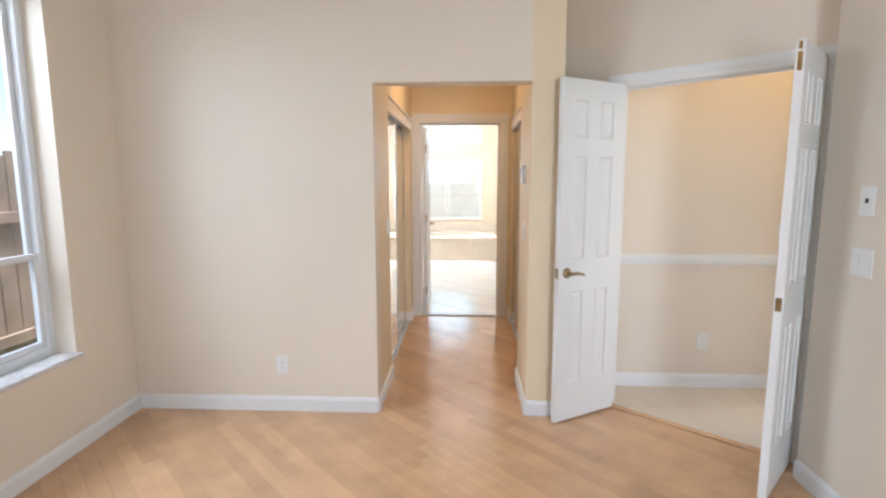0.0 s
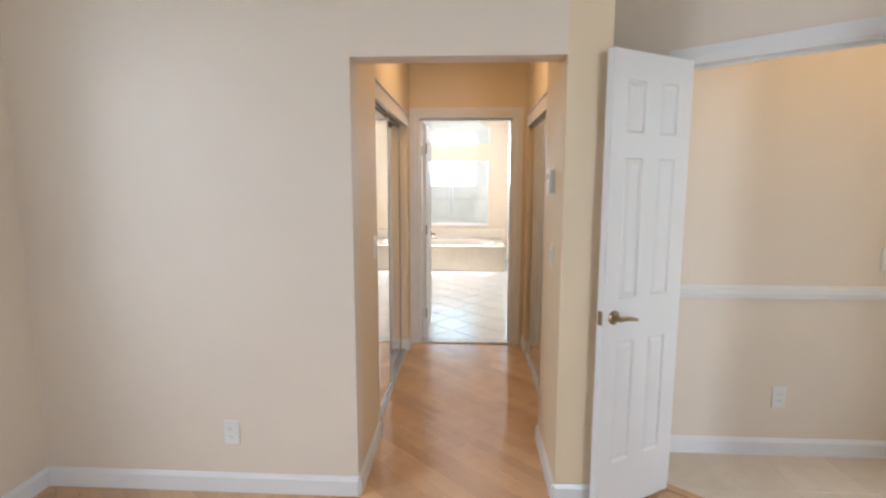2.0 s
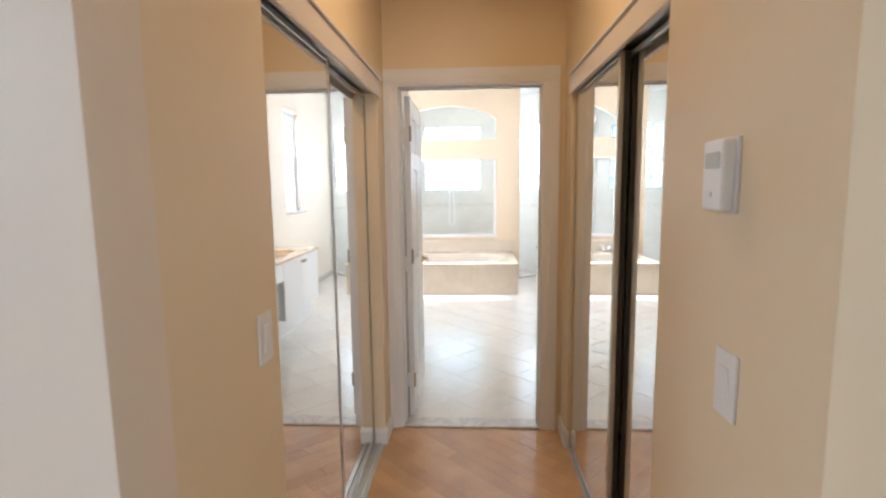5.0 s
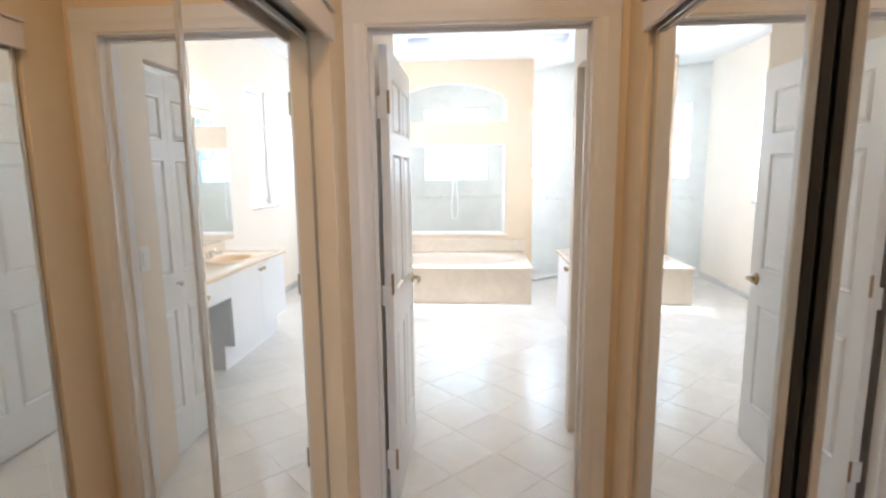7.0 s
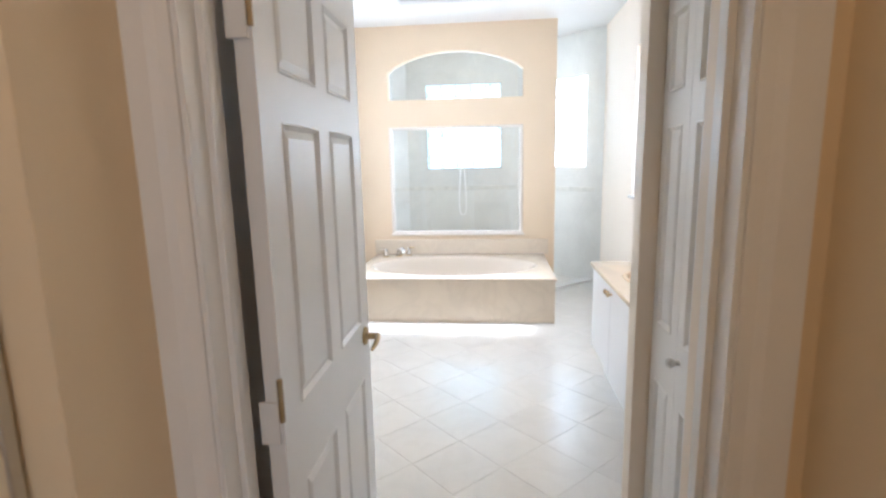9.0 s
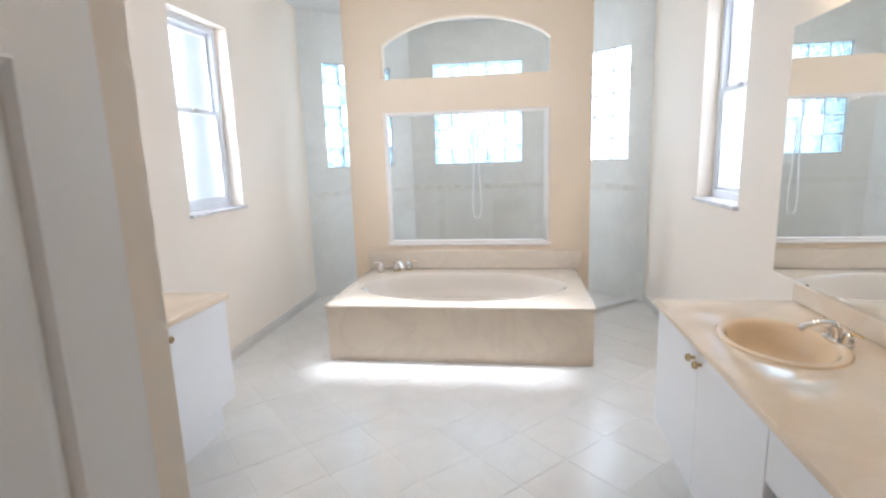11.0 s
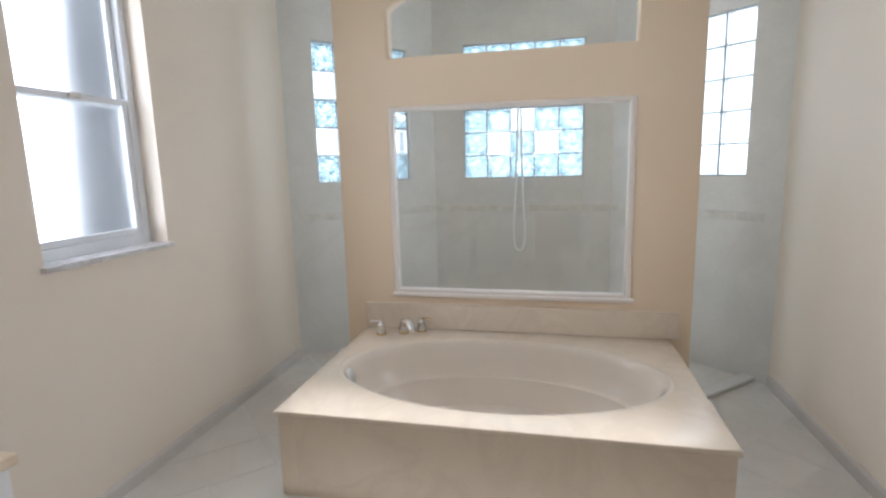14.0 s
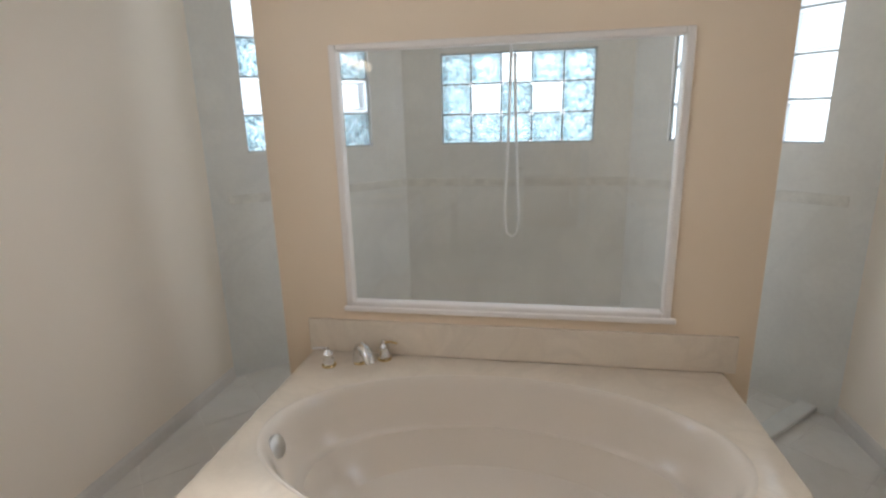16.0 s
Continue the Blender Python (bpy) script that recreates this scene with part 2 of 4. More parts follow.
def tube(points, radius, seg=10):
    """A round bar along a line of points."""
    bm = bmesh.new()
    pts = [Vector(p) for p in points]
    rad = radius if isinstance(radius, (list, tuple)) else [radius] * len(pts)
    rings = []
    side = None
    for i, p in enumerate(pts):
        d = (pts[min(i + 1, len(pts) - 1)] - pts[max(i - 1, 0)]).normalized()
        if side is None:
            side = d.orthogonal().normalized()
        side = (side - d * side.dot(d)).normalized()
        up = d.cross(side)
        rings.append([bm.verts.new(p + (side * math.cos(a) + up * math.sin(a)) * rad[i]) for a in (2 * math.pi * k / seg for k in range(seg))])
    for r0, r1 in zip(rings, rings[1:]):
        for i in range(seg):
            bm.faces.new((r0[i], r0[(i + 1) % seg], r1[(i + 1) % seg], r1[i]))
    bm.faces.new(rings[0])
    bm.faces.new(rings[-1])
    return bm


def plate(outline, holes, thick, bevel=0.0, holebevel=0.0):
    """A flat plate in x, y with holes, from z 0 up to thick."""
    cu = bpy.data.curves.new("plate", "CURVE")
    cu.dimensions, cu.fill_mode = "2D", "BOTH"
    cu.extrude = thick / 2 - bevel
    cu.bevel_depth, cu.bevel_resolution = bevel, 2 if bevel else 0
    cu.offset = -bevel
    for loop in (outline, *holes):
        sp = cu.splines.new("POLY")
        sp.points.add(len(loop) - 1)
        for pt, (x, y) in zip(sp.points, loop):
            pt.co = (x, y, 0, 1)
        sp.use_cyclic_u = True
    ob = bpy.data.objects.new("plate", cu)
    scene.collection.objects.link(ob)
    me = bpy.data.meshes.new_from_object(ob.evaluated_get(bpy.context.evaluated_depsgraph_get()))
    bm = bmesh.new()
    bm.from_mesh(me)
    bmesh.ops.remove_doubles(bm, verts=bm.verts[:], dist=1e-5)
    bmesh.ops.translate(bm, verts=bm.verts[:], vec=(0, 0, thick / 2))
    bpy.data.objects.remove(ob)
    bpy.data.curves.remove(cu)
    bpy.data.meshes.remove(me)
    return bm


def rect(x0, x1, y0, y1):
    return [(x0, y0), (x1, y0), (x1, y1), (x0, y1)]


def oval(cx, cy, rx, ry, n=64):
    return [(cx + rx * math.cos(2 * math.pi * i / n), cy + ry * math.sin(2 * math.pi * i / n)) for i in range(n)]


def moved(bm, m):
    bm.transform(m)
    return bm


def upright(x, y, angle):
    """Turns a plate in x, y into a wall: its x runs along the angle, its y goes up, its thickness goes to the left of the run."""
    return pose(x, y, 0, 0, 0, angle) @ Matrix(((1, 0, 0, 0), (0, 0, 1, 0), (0, 1, 0, 0), (0, 0, 0, 1)))


def wall(name, x, y, angle, length, height, thick, openings=(), material=None, label="cream painted plaster wall", bottom=0.0):
    us = sorted({0.0, length, *(o[0] for o in openings), *(o[1] for o in openings)})
    vs = sorted({bottom, height, *(o[2] for o in openings), *(o[3] for o in openings)})
    bm = bmesh.new()
    grid = {}

    def vert(u, v):
        if (u, v) not in grid:
            grid[u, v] = bm.verts.new((u, 0, v))
        return grid[u, v]

    for u0, u1 in zip(us, us[1:]):
        for v0, v1 in zip(vs, vs[1:]):
            cu, cv = (u0 + u1) / 2, (v0 + v1) / 2
            if any(o[0] < cu < o[1] and o[2] < cv < o[3] for o in openings):
                continue
            bm.faces.new([vert(u0, v0), vert(u1, v0), vert(u1, v1), vert(u0, v1)])
    out = bmesh.ops.extrude_face_region(bm, geom=bm.faces[:])
    bmesh.ops.translate(bm, verts=[v for v in out["geom"] if isinstance(v, bmesh.types.BMVert)], vec=(0, thick, 0))
    ob = part(name, bm, material or PAINT)
    ob.matrix_world = pose(x, y, 0, 0, 0, angle)
    return tagged(ob, label, "wall", kind="structure")


def base(name, x, y, angle, length, material=None, h=0.095, t=0.014, label="white painted wooden baseboard"):
    """A skirting board along a wall's foot, on the right-hand side of the run."""
    bm = bmesh.new()
    prof = [(0, 0), (t, 0), (t, h - 0.02), (t * 0.55, h - 0.006), (t * 0.3, h), (0, h)]
    a = [bm.verts.new((0, -p[0], p[1])) for p in prof]
    b = [bm.verts.new((length, -p[0], p[1])) for p in prof]
    for i in range(len(prof)):
        j = (i + 1) % len(prof)
        bm.faces.new((a[i], a[j], b[j], b[i]))
    bm.faces.new(a)
    bm.faces.new(b)
    ob = part(name, bm, material or WHITE)
    ob.matrix_world = pose(x, y, 0.001, 0, 0, angle)
    return tagged(ob, label, "baseboard", kind="structure")

# ---- setting: bedroom ----
XL, XR = -2.05, 1.70          # bedroom side walls
HL, HR = -0.49, 0.44         # hall side walls
HEAD = 2.03
H = 3.05
wall("wall_bedroom_far", XL, 0, 0, HL - XL, H, 0.13)
wall("wall_bedroom_header", HL, 0, 0, HR - HL, H, 0.13, bottom=HEAD)
wall("wall_bedroom_left", XL, -5.0, 90, 5.13, H, 0.2, [(2.80, 4.52, 0.53, 2.46)])
# the back opening is unseen, added to light the bedroom from behind
wall("wall_bedroom_back", XR, -5.0, 180, XR - XL, H, 0.15, [(0.06, 0.80, 0.05, 2.3)])
DA = Vector((0.578, 0.50))
DB = Vector((1.88, -0.584))
DD = (DB - DA).normalized()
DANG = math.degrees(math.atan2(DD.y, DD.x))
DLEN = (DB - DA).length
S0 = 0.52                      # the double doorway along the angled wall
S1 = S0 + 1.0
wall("wall_angled", DA.x, DA.y, DANG, DLEN, H, 0.11, [(S0, S1, 0.0, 2.03)])
wall("wall_bedroom_right", XR, -0.62, -90, 4.38, H, 0.2)
box_ceiling = part("ceiling_bedroom", box((XL - 0.1, -5.1, H), (3.3, 0.6, H + 0.12)), CEIL)
tagged(box_ceiling, "white painted bedroom ceiling", "ceiling", kind="structure")

base("baseboard", XL, 0, 0, HL - XL)
base("baseboard", XL, -5.0, 90, 5.0)
base("baseboard", XR, -0.62, -90, 4.3)
base("baseboard", HR, 0, 0, 0.170)

# hall: side walls with closet openings, end wall with the bathroom doorway
CY0, CY1 = 0.585, 2.14
YE = 2.35                      # end wall of the hall
HC = 2.75
FL, FR = -0.512, 0.525         # hall walls beside the closets, set back from the entry
wall("wall_entry_left", HL, 0.13, 90, CY0 - 0.13, HC, 0.10, (), HALLP)
wall("wall_entry_right", HR, CY0, -90, CY0, HC, 0.185, (), HALLP)
wall("wall_hall_left", FL, CY0, 90, YE - CY0, HC, 0.08, [(0.0, CY1 - CY0, 0.0, HEAD)], HALLP)
wall("wall_hall_right", FR, YE, -90, YE - CY0, HC, 0.08, [(YE - CY1, YE - CY0, 0.0, HEAD)], HALLP)
wall("wall_hall_end", -1.25, YE, 0, 2.45, H, 0.11, [(-0.443 + 1.25, 0.414 + 1.25, 0.0, 2.07)], HALLP)
tagged(part("ceiling_hall", box((-1.25, 0.13, HC), (1.2, YE, HC + 0.1)), CEIL), "painted hall ceiling", "ceiling", kind="structure")
base("baseboard", HL, 0.0, 90, CY0)
base("baseboard", HR, CY0, -90, CY0)
base("baseboard", FL, CY1, 90, YE - CY1)
base("baseboard", FR, YE, -90, YE - CY1)
base("baseboard", FL - 0.060, CY1, 0, 0.073)
base("baseboard", FR - 0.014, CY1, 0, 0.027)
# closet shells behind the mirror doors
wall("wall_closet_left", -1.25, 0.13, 90, YE - 0.13, HC, 0.08)
wall("wall_closet_right", 1.12, YE, -90, YE - 0.56, HC, 0.08)
wall("wall_closet_side", HL - 0.10, 0.50, 180, 0.66, HC, 0.08)
wall("wall_closet_side", 0.582, 0.60, 0, 0.54, HC, 0.08)

# foyer behind the double doors
wall("wall_foyer_far", 0.60, 0.50, 0, 1.84, H, 0.1)
# side opening is unseen, added to let the foyer fill in
wall("wall_foyer_right", 2.44, 0.50, -90, 2.4, H, 0.1, [(0.55, 1.85, 0.0, 2.2)])
wall("wall_foyer_back", 2.44, -1.9, 180, 0.6, H, 0.1)
base("baseboard", 0.72, 0.50, 0, 1.72)
base("baseboard", 2.44, 0.50, -90, 0.55)
rail = thing("chair_rail", "white moulded chair rail along the foyer wall", "chair rail", pose(0, 0, 0), kind="structure")
bm = bmesh.new()
prof = [(0, 0.0), (0.012, 0.0), (0.014, 0.018), (0.024, 0.026), (0.026, 0.05), (0.014, 0.058), (0.010, 0.07), (0, 0.07)]
a = [bm.verts.new((0.72, 0.50 - p[0], 0.885 + p[1])) for p in prof]
b = [bm.verts.new((2.44, 0.50 - p[0], 0.885 + p[1])) for p in prof]
for i in range(len(prof)):
    bm.faces.new((a[i], a[(i + 1) % len(prof)], b[(i + 1) % len(prof)], b[i]))
part("moulding", bm, WHITE, rail)

# ---- setting: bathroom ----
BL, BR, BC = -2.10, 1.335, 3.0
YB, YC, YT = 8.77, 7.825, 7.82                       # back wall of the shower
WY0, WY1, WZ0, WZ1 = 5.83, 6.51, 1.155, 2.50
VYL, VYR = 3.43, 3.32           # ends of the entry passage walls
wall("wall_passage_left", -0.50, 2.46, 90, VYL - 2.46, BC, 0.12)
wall("wall_passage_right", 0.51, VYR, -90, VYR - 2.46, BC, 0.11, [(VYR - 3.235, VYR - 2.785, 0.0, 2.065)])
wall("wall_toilet_room", -0.62, VYL, 180, 1.48, BC, 0.12, [(0.02, 0.70, 0.0, 2.05)])
wall("wall_linen_closet", BR, VYR - 0.11, 180, BR - 0.62, BC, 0.1)
tagged(part("wall_linen_end", box((0.62, VYR - 0.109, 0), (BR, VYR, BC)), PAINT), "cream painted wall beside the vanity", "wall", kind="structure")
wall("wall_toilet_side", BL, 2.46, 90, VYL - 2.46, BC, 0.12)
wall("wall_linen_side", BR, 3.1, -90, 0.64, BC, 0.12)
wall("wall_bathroom_left", BL, VYL - 0.0, 90, YC - VYL, BC, 0.2, [(WY0 - VYL, WY1 - VYL, WZ0, WZ1)], IVORY)
wall("wall_bathroom_right", BR, YC, -90, YC - 3.08, BC, 0.2, [(YC - WY1, YC - WY0, WZ0, WZ1)], IVORY)
GW, GU, GZ0, GZ1 = 0.836, 0.245, 1.41, 2.50  # corner glass block windows
CC = 0.945                       # angled shower corners
CL = CC * math.sqrt(2)
wall("wall_shower_left", BL, YC, 45, CL, BC, 0.16, [(GU, GU + GW, GZ0, GZ1)], SHOWER, "grey tiled angled shower wall")
wall("wall_shower_right", BR - CC, YB, -45, CL, BC, 0.16, [(CL - GU - GW, CL - GU, GZ0, GZ1)], SHOWER, "grey tiled angled shower wall")
GX0, GX1 = -0.885, 0.15
wall("wall_shower_back", BL + CC, YB, 0, BR - BL - 2 * CC, BC, 0.16, [(GX0 - BL - CC, GX1 - BL - CC, 1.405, 2.005), (GX0 - BL - CC, GX1 - BL - CC, 2.14, 2.55)], SHOWER, "grey tiled shower back wall")
# liner band on the shower walls
for x, y, ang, u0, ln in ((BL, YC, 45, 0.1, CL), (BL + CC, YB, 0, 0.004, BR - BL - 2 * CC), (BR - CC, YB, -45, 0.004, CL - 0.1)):
    ob = part("tile_band", box((u0, -0.006, 1.11), (ln - 0.004, 0.002, 1.165), 0.002), BANDM)
    ob.matrix_world = pose(x, y, 0, 0, 0, ang)
    tagged(ob, "darker grey liner band in the shower tiling", "tile band", kind="structure")
base("baseboard", BL, 5.19, 90, YT - 5.19, MBASE, 0.085, 0.012, "grey-white marble tile baseboard")
base("baseboard", BR, YT, -90, YT - 5.15, MBASE, 0.085, 0.012, "grey-white marble tile baseboard")

# low curb across the entry to the shower
curb = part("shower_curb", box((0.0, -0.045, 0.004), (0.70, 0.045, 0.036), 0.008, 2), SHOWER)
curb.matrix_world = pose(0.750, 7.475, 0, 0, 0, 42)
tagged(curb, "low grey-white marble curb at the shower entry", "curb", kind="structure")

# partition between tub and shower, with a glazed window and an open arch above it
PX0, PX1, PY = -1.50, 0.735, 7.44
A0, A1 = -1.15, 0.375
arch = [(A0, 2.205), (A1, 2.205), (A1, 2.51)]
for i in range(1, 24):
    u = i / 24
    arch.append((A1 + (A0 - A1) * u, 2.51 + 0.215 * (1 - (2 * u - 1) ** 2) ** 0.8))
arch.append((A0, 2.51))
bm = plate(rect(PX0, PX1, 0, BC), [rect(A0, A1, 0.672, 1.905), arch], 0.14)
ob = part("wall_partition", moved(bm, upright(0, PY, 0)), PEACH)
tagged(ob, "peach-cream partition wall with a window and an arched opening", "wall", kind="structure")

SK = (-0.85, 1.02, 6.20, 6.74)   # skylight over the tub
bm = plate(rect(-2.3, 1.55, 2.46, 8.97), [rect(*SK)], 0.12)
tagged(part("ceiling_bathroom", moved(bm, pose(0, 0, BC)), CEIL), "white bathroom ceiling with a skylight opening", "ceiling", kind="structure")
bm = plate(rect(SK[0] - 0.1, SK[1] + 0.1, SK[2] - 0.1, SK[3] + 0.1), [rect(*SK)], 0.45)
tagged(part("skylight_1", moved(bm, pose(0, 0, BC + 0.12)), CEIL), "white painted skylight shaft", "skylight", kind="structure")

# added plain backdrop beyond the side yard, dark grey to shade the frosted panes
tagged(part("backdrop", box((-4.6, 4.95, -0.16), (-4.4, 13, 4.2)), BACKGREY), "plain grey backdrop added outside the frosted window", "backdrop", kind="structure")
# ground outside
tagged(part("ground", box((-400, -400, -0.5), (400, 400, -0.16)), GRASS), "green lawn round the house", "ground", kind="structure")
tagged(part("foundation", box((-2.3, -5.2, -0.2), (3.4, 9.0, -0.012)), STUCCO), "concrete slab under the house", "foundation", kind="structure")


# ---- doors ----
def door_faces(w, h, t, cols, rows, sill=0.008):
    """A moulded panel door: the panels sink and rise on both faces."""
    bm = bmesh.new()
    us = [0] + [c for pr in cols for c in pr] + [w]
    vs = [0] + [r for pr in rows for r in pr] + [h]
    rims = []
    for side in (0, 1):
        y = t * side
        g = {(u, v): bm.verts.new((u, y, v)) for u in us for v in vs}
        panels = []
        for i in range(len(us) - 1):
            for j in range(len(vs) - 1):
                q = [g[us[i], vs[j]], g[us[i + 1], vs[j]], g[us[i + 1], vs[j + 1]], g[us[i], vs[j + 1]]]
                f = bm.faces.new(q if side == 0 else q[::-1])
                if i % 2 and j % 2:
                    panels.append(f)
        bm.normal_update()
        bmesh.ops.inset_individual(bm, faces=panels, thickness=0.006, depth=0.003)
        bmesh.ops.inset_individual(bm, faces=panels, thickness=0.014, depth=-0.010)
        bmesh.ops.inset_individual(bm, faces=panels, thickness=0.024, depth=0.006)
        rims.append([g[u, vs[0]] for u in us] + [g[us[-1], v] for v in vs[1:]] + [g[u, vs[-1]] for u in us[-2::-1]] + [g[us[0], v] for v in vs[-2:0:-1]])
    n = len(rims[0])
    for i in range(n):
        bm.faces.new((rims[0][i], rims[0][(i + 1) % n], rims[1][(i + 1) % n], rims[1][i]))
    bmesh.ops.translate(bm, verts=bm.verts[:], vec=(0, 0, sill))
    return bm


ROWS6 = ((0.235, 0.80), (0.985, 1.59), (1.685, 1.905))


def lever(parent, x, y, z, side, reach, m=None):
    """A lever handle on a round rose. side: -1 or 1 along y; reach: which way the lever points along x."""
    h = part("door_handle", moved(turned([(0.002, 0), (0.031, 0), (0.031, 0.004), (0.026, 0.009), (0.012, 0.012), (0.010, 0.045), (0.002, 0.046)], 24, "Y"), pose(x, y, z) @ Matrix.Diagonal((1, side, 1, 1))), m or BRASS, parent, "antique brass lever handle", True)
    pts = [(x - reach * 0.008, y + side * 0.042, z), (x + reach * 0.03, y + side * 0.050, z + 0.002), (x + reach * 0.065, y + side * 0.052, z - 0.003), (x + reach * 0.094, y + side * 0.045, z - 0.012)]
    part("lever", tube(pts, [0.010, 0.009, 0.008, 0.006], 12), m or BRASS, h, "", True)
    return h


def hinges(parent, x, y, zs):
    for z in zs:
        part("hinge", moved(turned([(0.001, -0.045), (0.006, -0.045), (0.006, 0.045), (0.001, 0.045)], 10), pose(x, y, z)), BRASS, parent, "small brass hinge", True)


def six_panel_door(name, label, m, w, handle_sides=(-1, 1), group="", knob_z=0.92):
    """Hinge at the local origin, the leaf runs along x, its thickness along +y."""
    d = thing(name, label, "door", m, group, "structure")
    st = 0.10 if w > 0.65 else 0.085
    mid = w / 2
    cols = ((st, mid - 0.045), (mid + 0.045, w - st))
    part("door_leaf", door_faces(w, 2.015, 0.035, cols, ROWS6), WHITE, d)
    for s in handle_sides:
        lever(d, w - 0.062, 0 if s < 0 else 0.035, knob_z, s, -1)
    part("latch_plate", box((w - 0.0005, 0.006, knob_z - 0.03), (w + 0.0015, 0.029, knob_z + 0.03)), BRASS, d, "brass latch plate")
    hinges(d, -0.006, 0.0, (0.25, 1.05, 1.80))
    return d


def casing(name, x, y, angle, u0, u1, top, label, w=0.085, t=0.016, jamb=0.11, both=True):
    """Door lining and moulded architrave round an opening; on the right-hand side of the run, and behind the wall too."""
    d = thing(name, label, "door frame", pose(x, y, 0, 0, 0, angle), kind="structure")
    part("jamb", boxes(((u0, -0.001, 0), (u0 + 0.015, jamb + 0.001, top)), ((u1 - 0.015, -0.001, 0), (u1, jamb + 0.001, top)), ((u0 + 0.0151, -0.001, top - 0.015), (u1 - 0.0151, jamb + 0.001, top))), WHITE, d)
    part("door_stop", boxes(((u0 + 0.0151, 0.05, 0), (u0 + 0.027, 0.07, top - 0.016)), ((u1 - 0.027, 0.05, 0), (u1 - 0.0151, 0.07, top - 0.016)), ((u0 + 0.0272, 0.05, top - 0.027), (u1 - 0.0272, 0.07, top - 0.016))), WHITE, d)
    for s in ((-1, 1) if both else (-1,)):
        f = (lambda v: -v) if s < 0 else (lambda v: jamb + v)
        e = w - 0.01
        for ua, ub in ((u0 + 0.006 - w, u0 + 0.006), (u1 - 0.006, u1 - 0.006 + w)):
            inner = ub if ua < u0 else ua
            outer = ua if ua < u0 else ub
            bm = bmesh.new()
            pr = [(inner, 0.0), (inner, 0.008), (inner + (outer - inner) * 0.25, 0.010), (inner + (outer - inner) * 0.45, 0.015), (outer, t), (outer, 0.0)]
            lo = [bm.verts.new((u, f(v), 0)) for u, v in pr]
            hi = [bm.verts.new((u, f(v), top - 0.006)) for u, v in pr]
            for i in range(len(pr)):
                bm.faces.new((lo[i], lo[(i + 1) % len(pr)], hi[(i + 1) % len(pr)], hi[i]))
            bm.faces.new(lo)
            bm.faces.new(hi)
            part("architrave", bm, WHITE, d)
        bm = bmesh.new()
        z0 = top - 0.006
        pr = [(z0, 0.0), (z0, 0.008), (z0 + w * 0.25, 0.010), (z0 + w * 0.45, 0.015), (z0 + w, t), (z0 + w, 0.0)]
        lo = [bm.verts.new((u0 + 0.006 - w, f(v), z)) for z, v in pr]
        hi = [bm.verts.new((u1 - 0.006 + w, f(v), z)) for z, v in pr]
        for i in range(len(pr)):
            bm.faces.new((lo[i], lo[(i + 1) % len(pr)], hi[(i + 1) % len(pr)], hi[i]))
        bm.faces.new(lo)
        bm.faces.new(hi)
        part("architrave", bm, WHITE, d)
    return d


casing("door_frame_1", -1.25, YE, 0, -0.443 + 1.25, 0.414 + 1.25, 2.07, "white moulded bathroom door frame")
casing("door_frame_2", DA.x, DA.y, DANG, S0, S1, 2.03, "white moulded frame of the bedroom double doors", w=0.06)
casing("door_frame_3", -0.62, VYL, 180, 0.02, 0.70, 2.05, "white moulded toilet room door frame", w=0.05, jamb=0.12, both=False)
# bathroom door, open into the bathroom against the passage wall
six_panel_door("door_1", "white six-panel bathroom door standing open", pose(-0.377, 2.490, 0.004, 0, 0, 90.9), 0.745, knob_z=0.94)
d1 = bpy.data.objects["door_1"]
for z in (0.25, 1.0, 1.78):
    part("hinge_plate", box((-0.008, 0.006, z - 0.045), (-0.0005, 0.046, z + 0.045), 0.001), WHITE, d1, "hinge plate painted over white")
part("strike_plate", box((0.3965, 2.405, 0.88), (0.3985, 2.43, 0.945)), BRASS, bpy.data.objects["door_frame_1"], "dark brass strike plate").matrix_parent_inverse = bpy.data.objects["door_frame_1"].matrix_world.inverted()
# bedroom double doors, both folded open into the bedroom
LW = (S1 - S0 - 0.036) / 2
pA = DA + DD * (S0 + 0.018)
pB = DA + DD * (S1 - 0.018)
l1 = math.degrees(math.atan2(-0.108 - pA.y, 0.562 - pA.x))
six_panel_door("door_2", "white six-panel double door leaf swung wide open", pose(pA.x, pA.y, 0.004, 0, 0, l1), LW, (1, -1), group="bedroom double doors")
l2 = math.degrees(math.atan2(-0.80 - pB.y, 1.42 - pB.x))
d3 = six_panel_door("door_3", "white six-panel double door leaf with a flush bolt", pose(pB.x, pB.y, 0.004, 0, 0, l2), LW, (), group="bedroom double doors")
part("flush_bolt", boxes(((LW - 0.0005, 0.008, 1.90), (LW + 0.0015, 0.026, 1.975)), ((LW - 0.0005, 0.011, 1.985), (LW + 0.004, 0.023, 2.015))), GOLD, d3, "polished brass flush bolt")
# toilet room door
six_panel_door("door_4", "white six-panel toilet room door standing half open", pose(-0.645, VYL + 0.012, 0.006, 0, 0, 131), 0.68)

# bifold linen closet door in the passage
bi = thing("door_5", "white panelled bifold linen closet door, shut", "door", pose(0.562, 3.232, 0.006, 0, 0, -90), kind="structure")
for u in (0.002, 0.224):
    part("bifold_leaf", moved(door_faces(0.22, 2.02, 0.03, ((0.05, 0.17),), ROWS6), pose(u, 0, 0)), WHITE, bi)
part("knob", moved(turned([(0.002, 0.0), (0.008, 0.0), (0.007, -0.012), (0.014, -0.020), (0.016, -0.028), (0.010, -0.036), (0.001, -0.037)], 18, "Y"), pose(0.252, 0, 0.94)), ALU, bi, "satin metal knob", True)
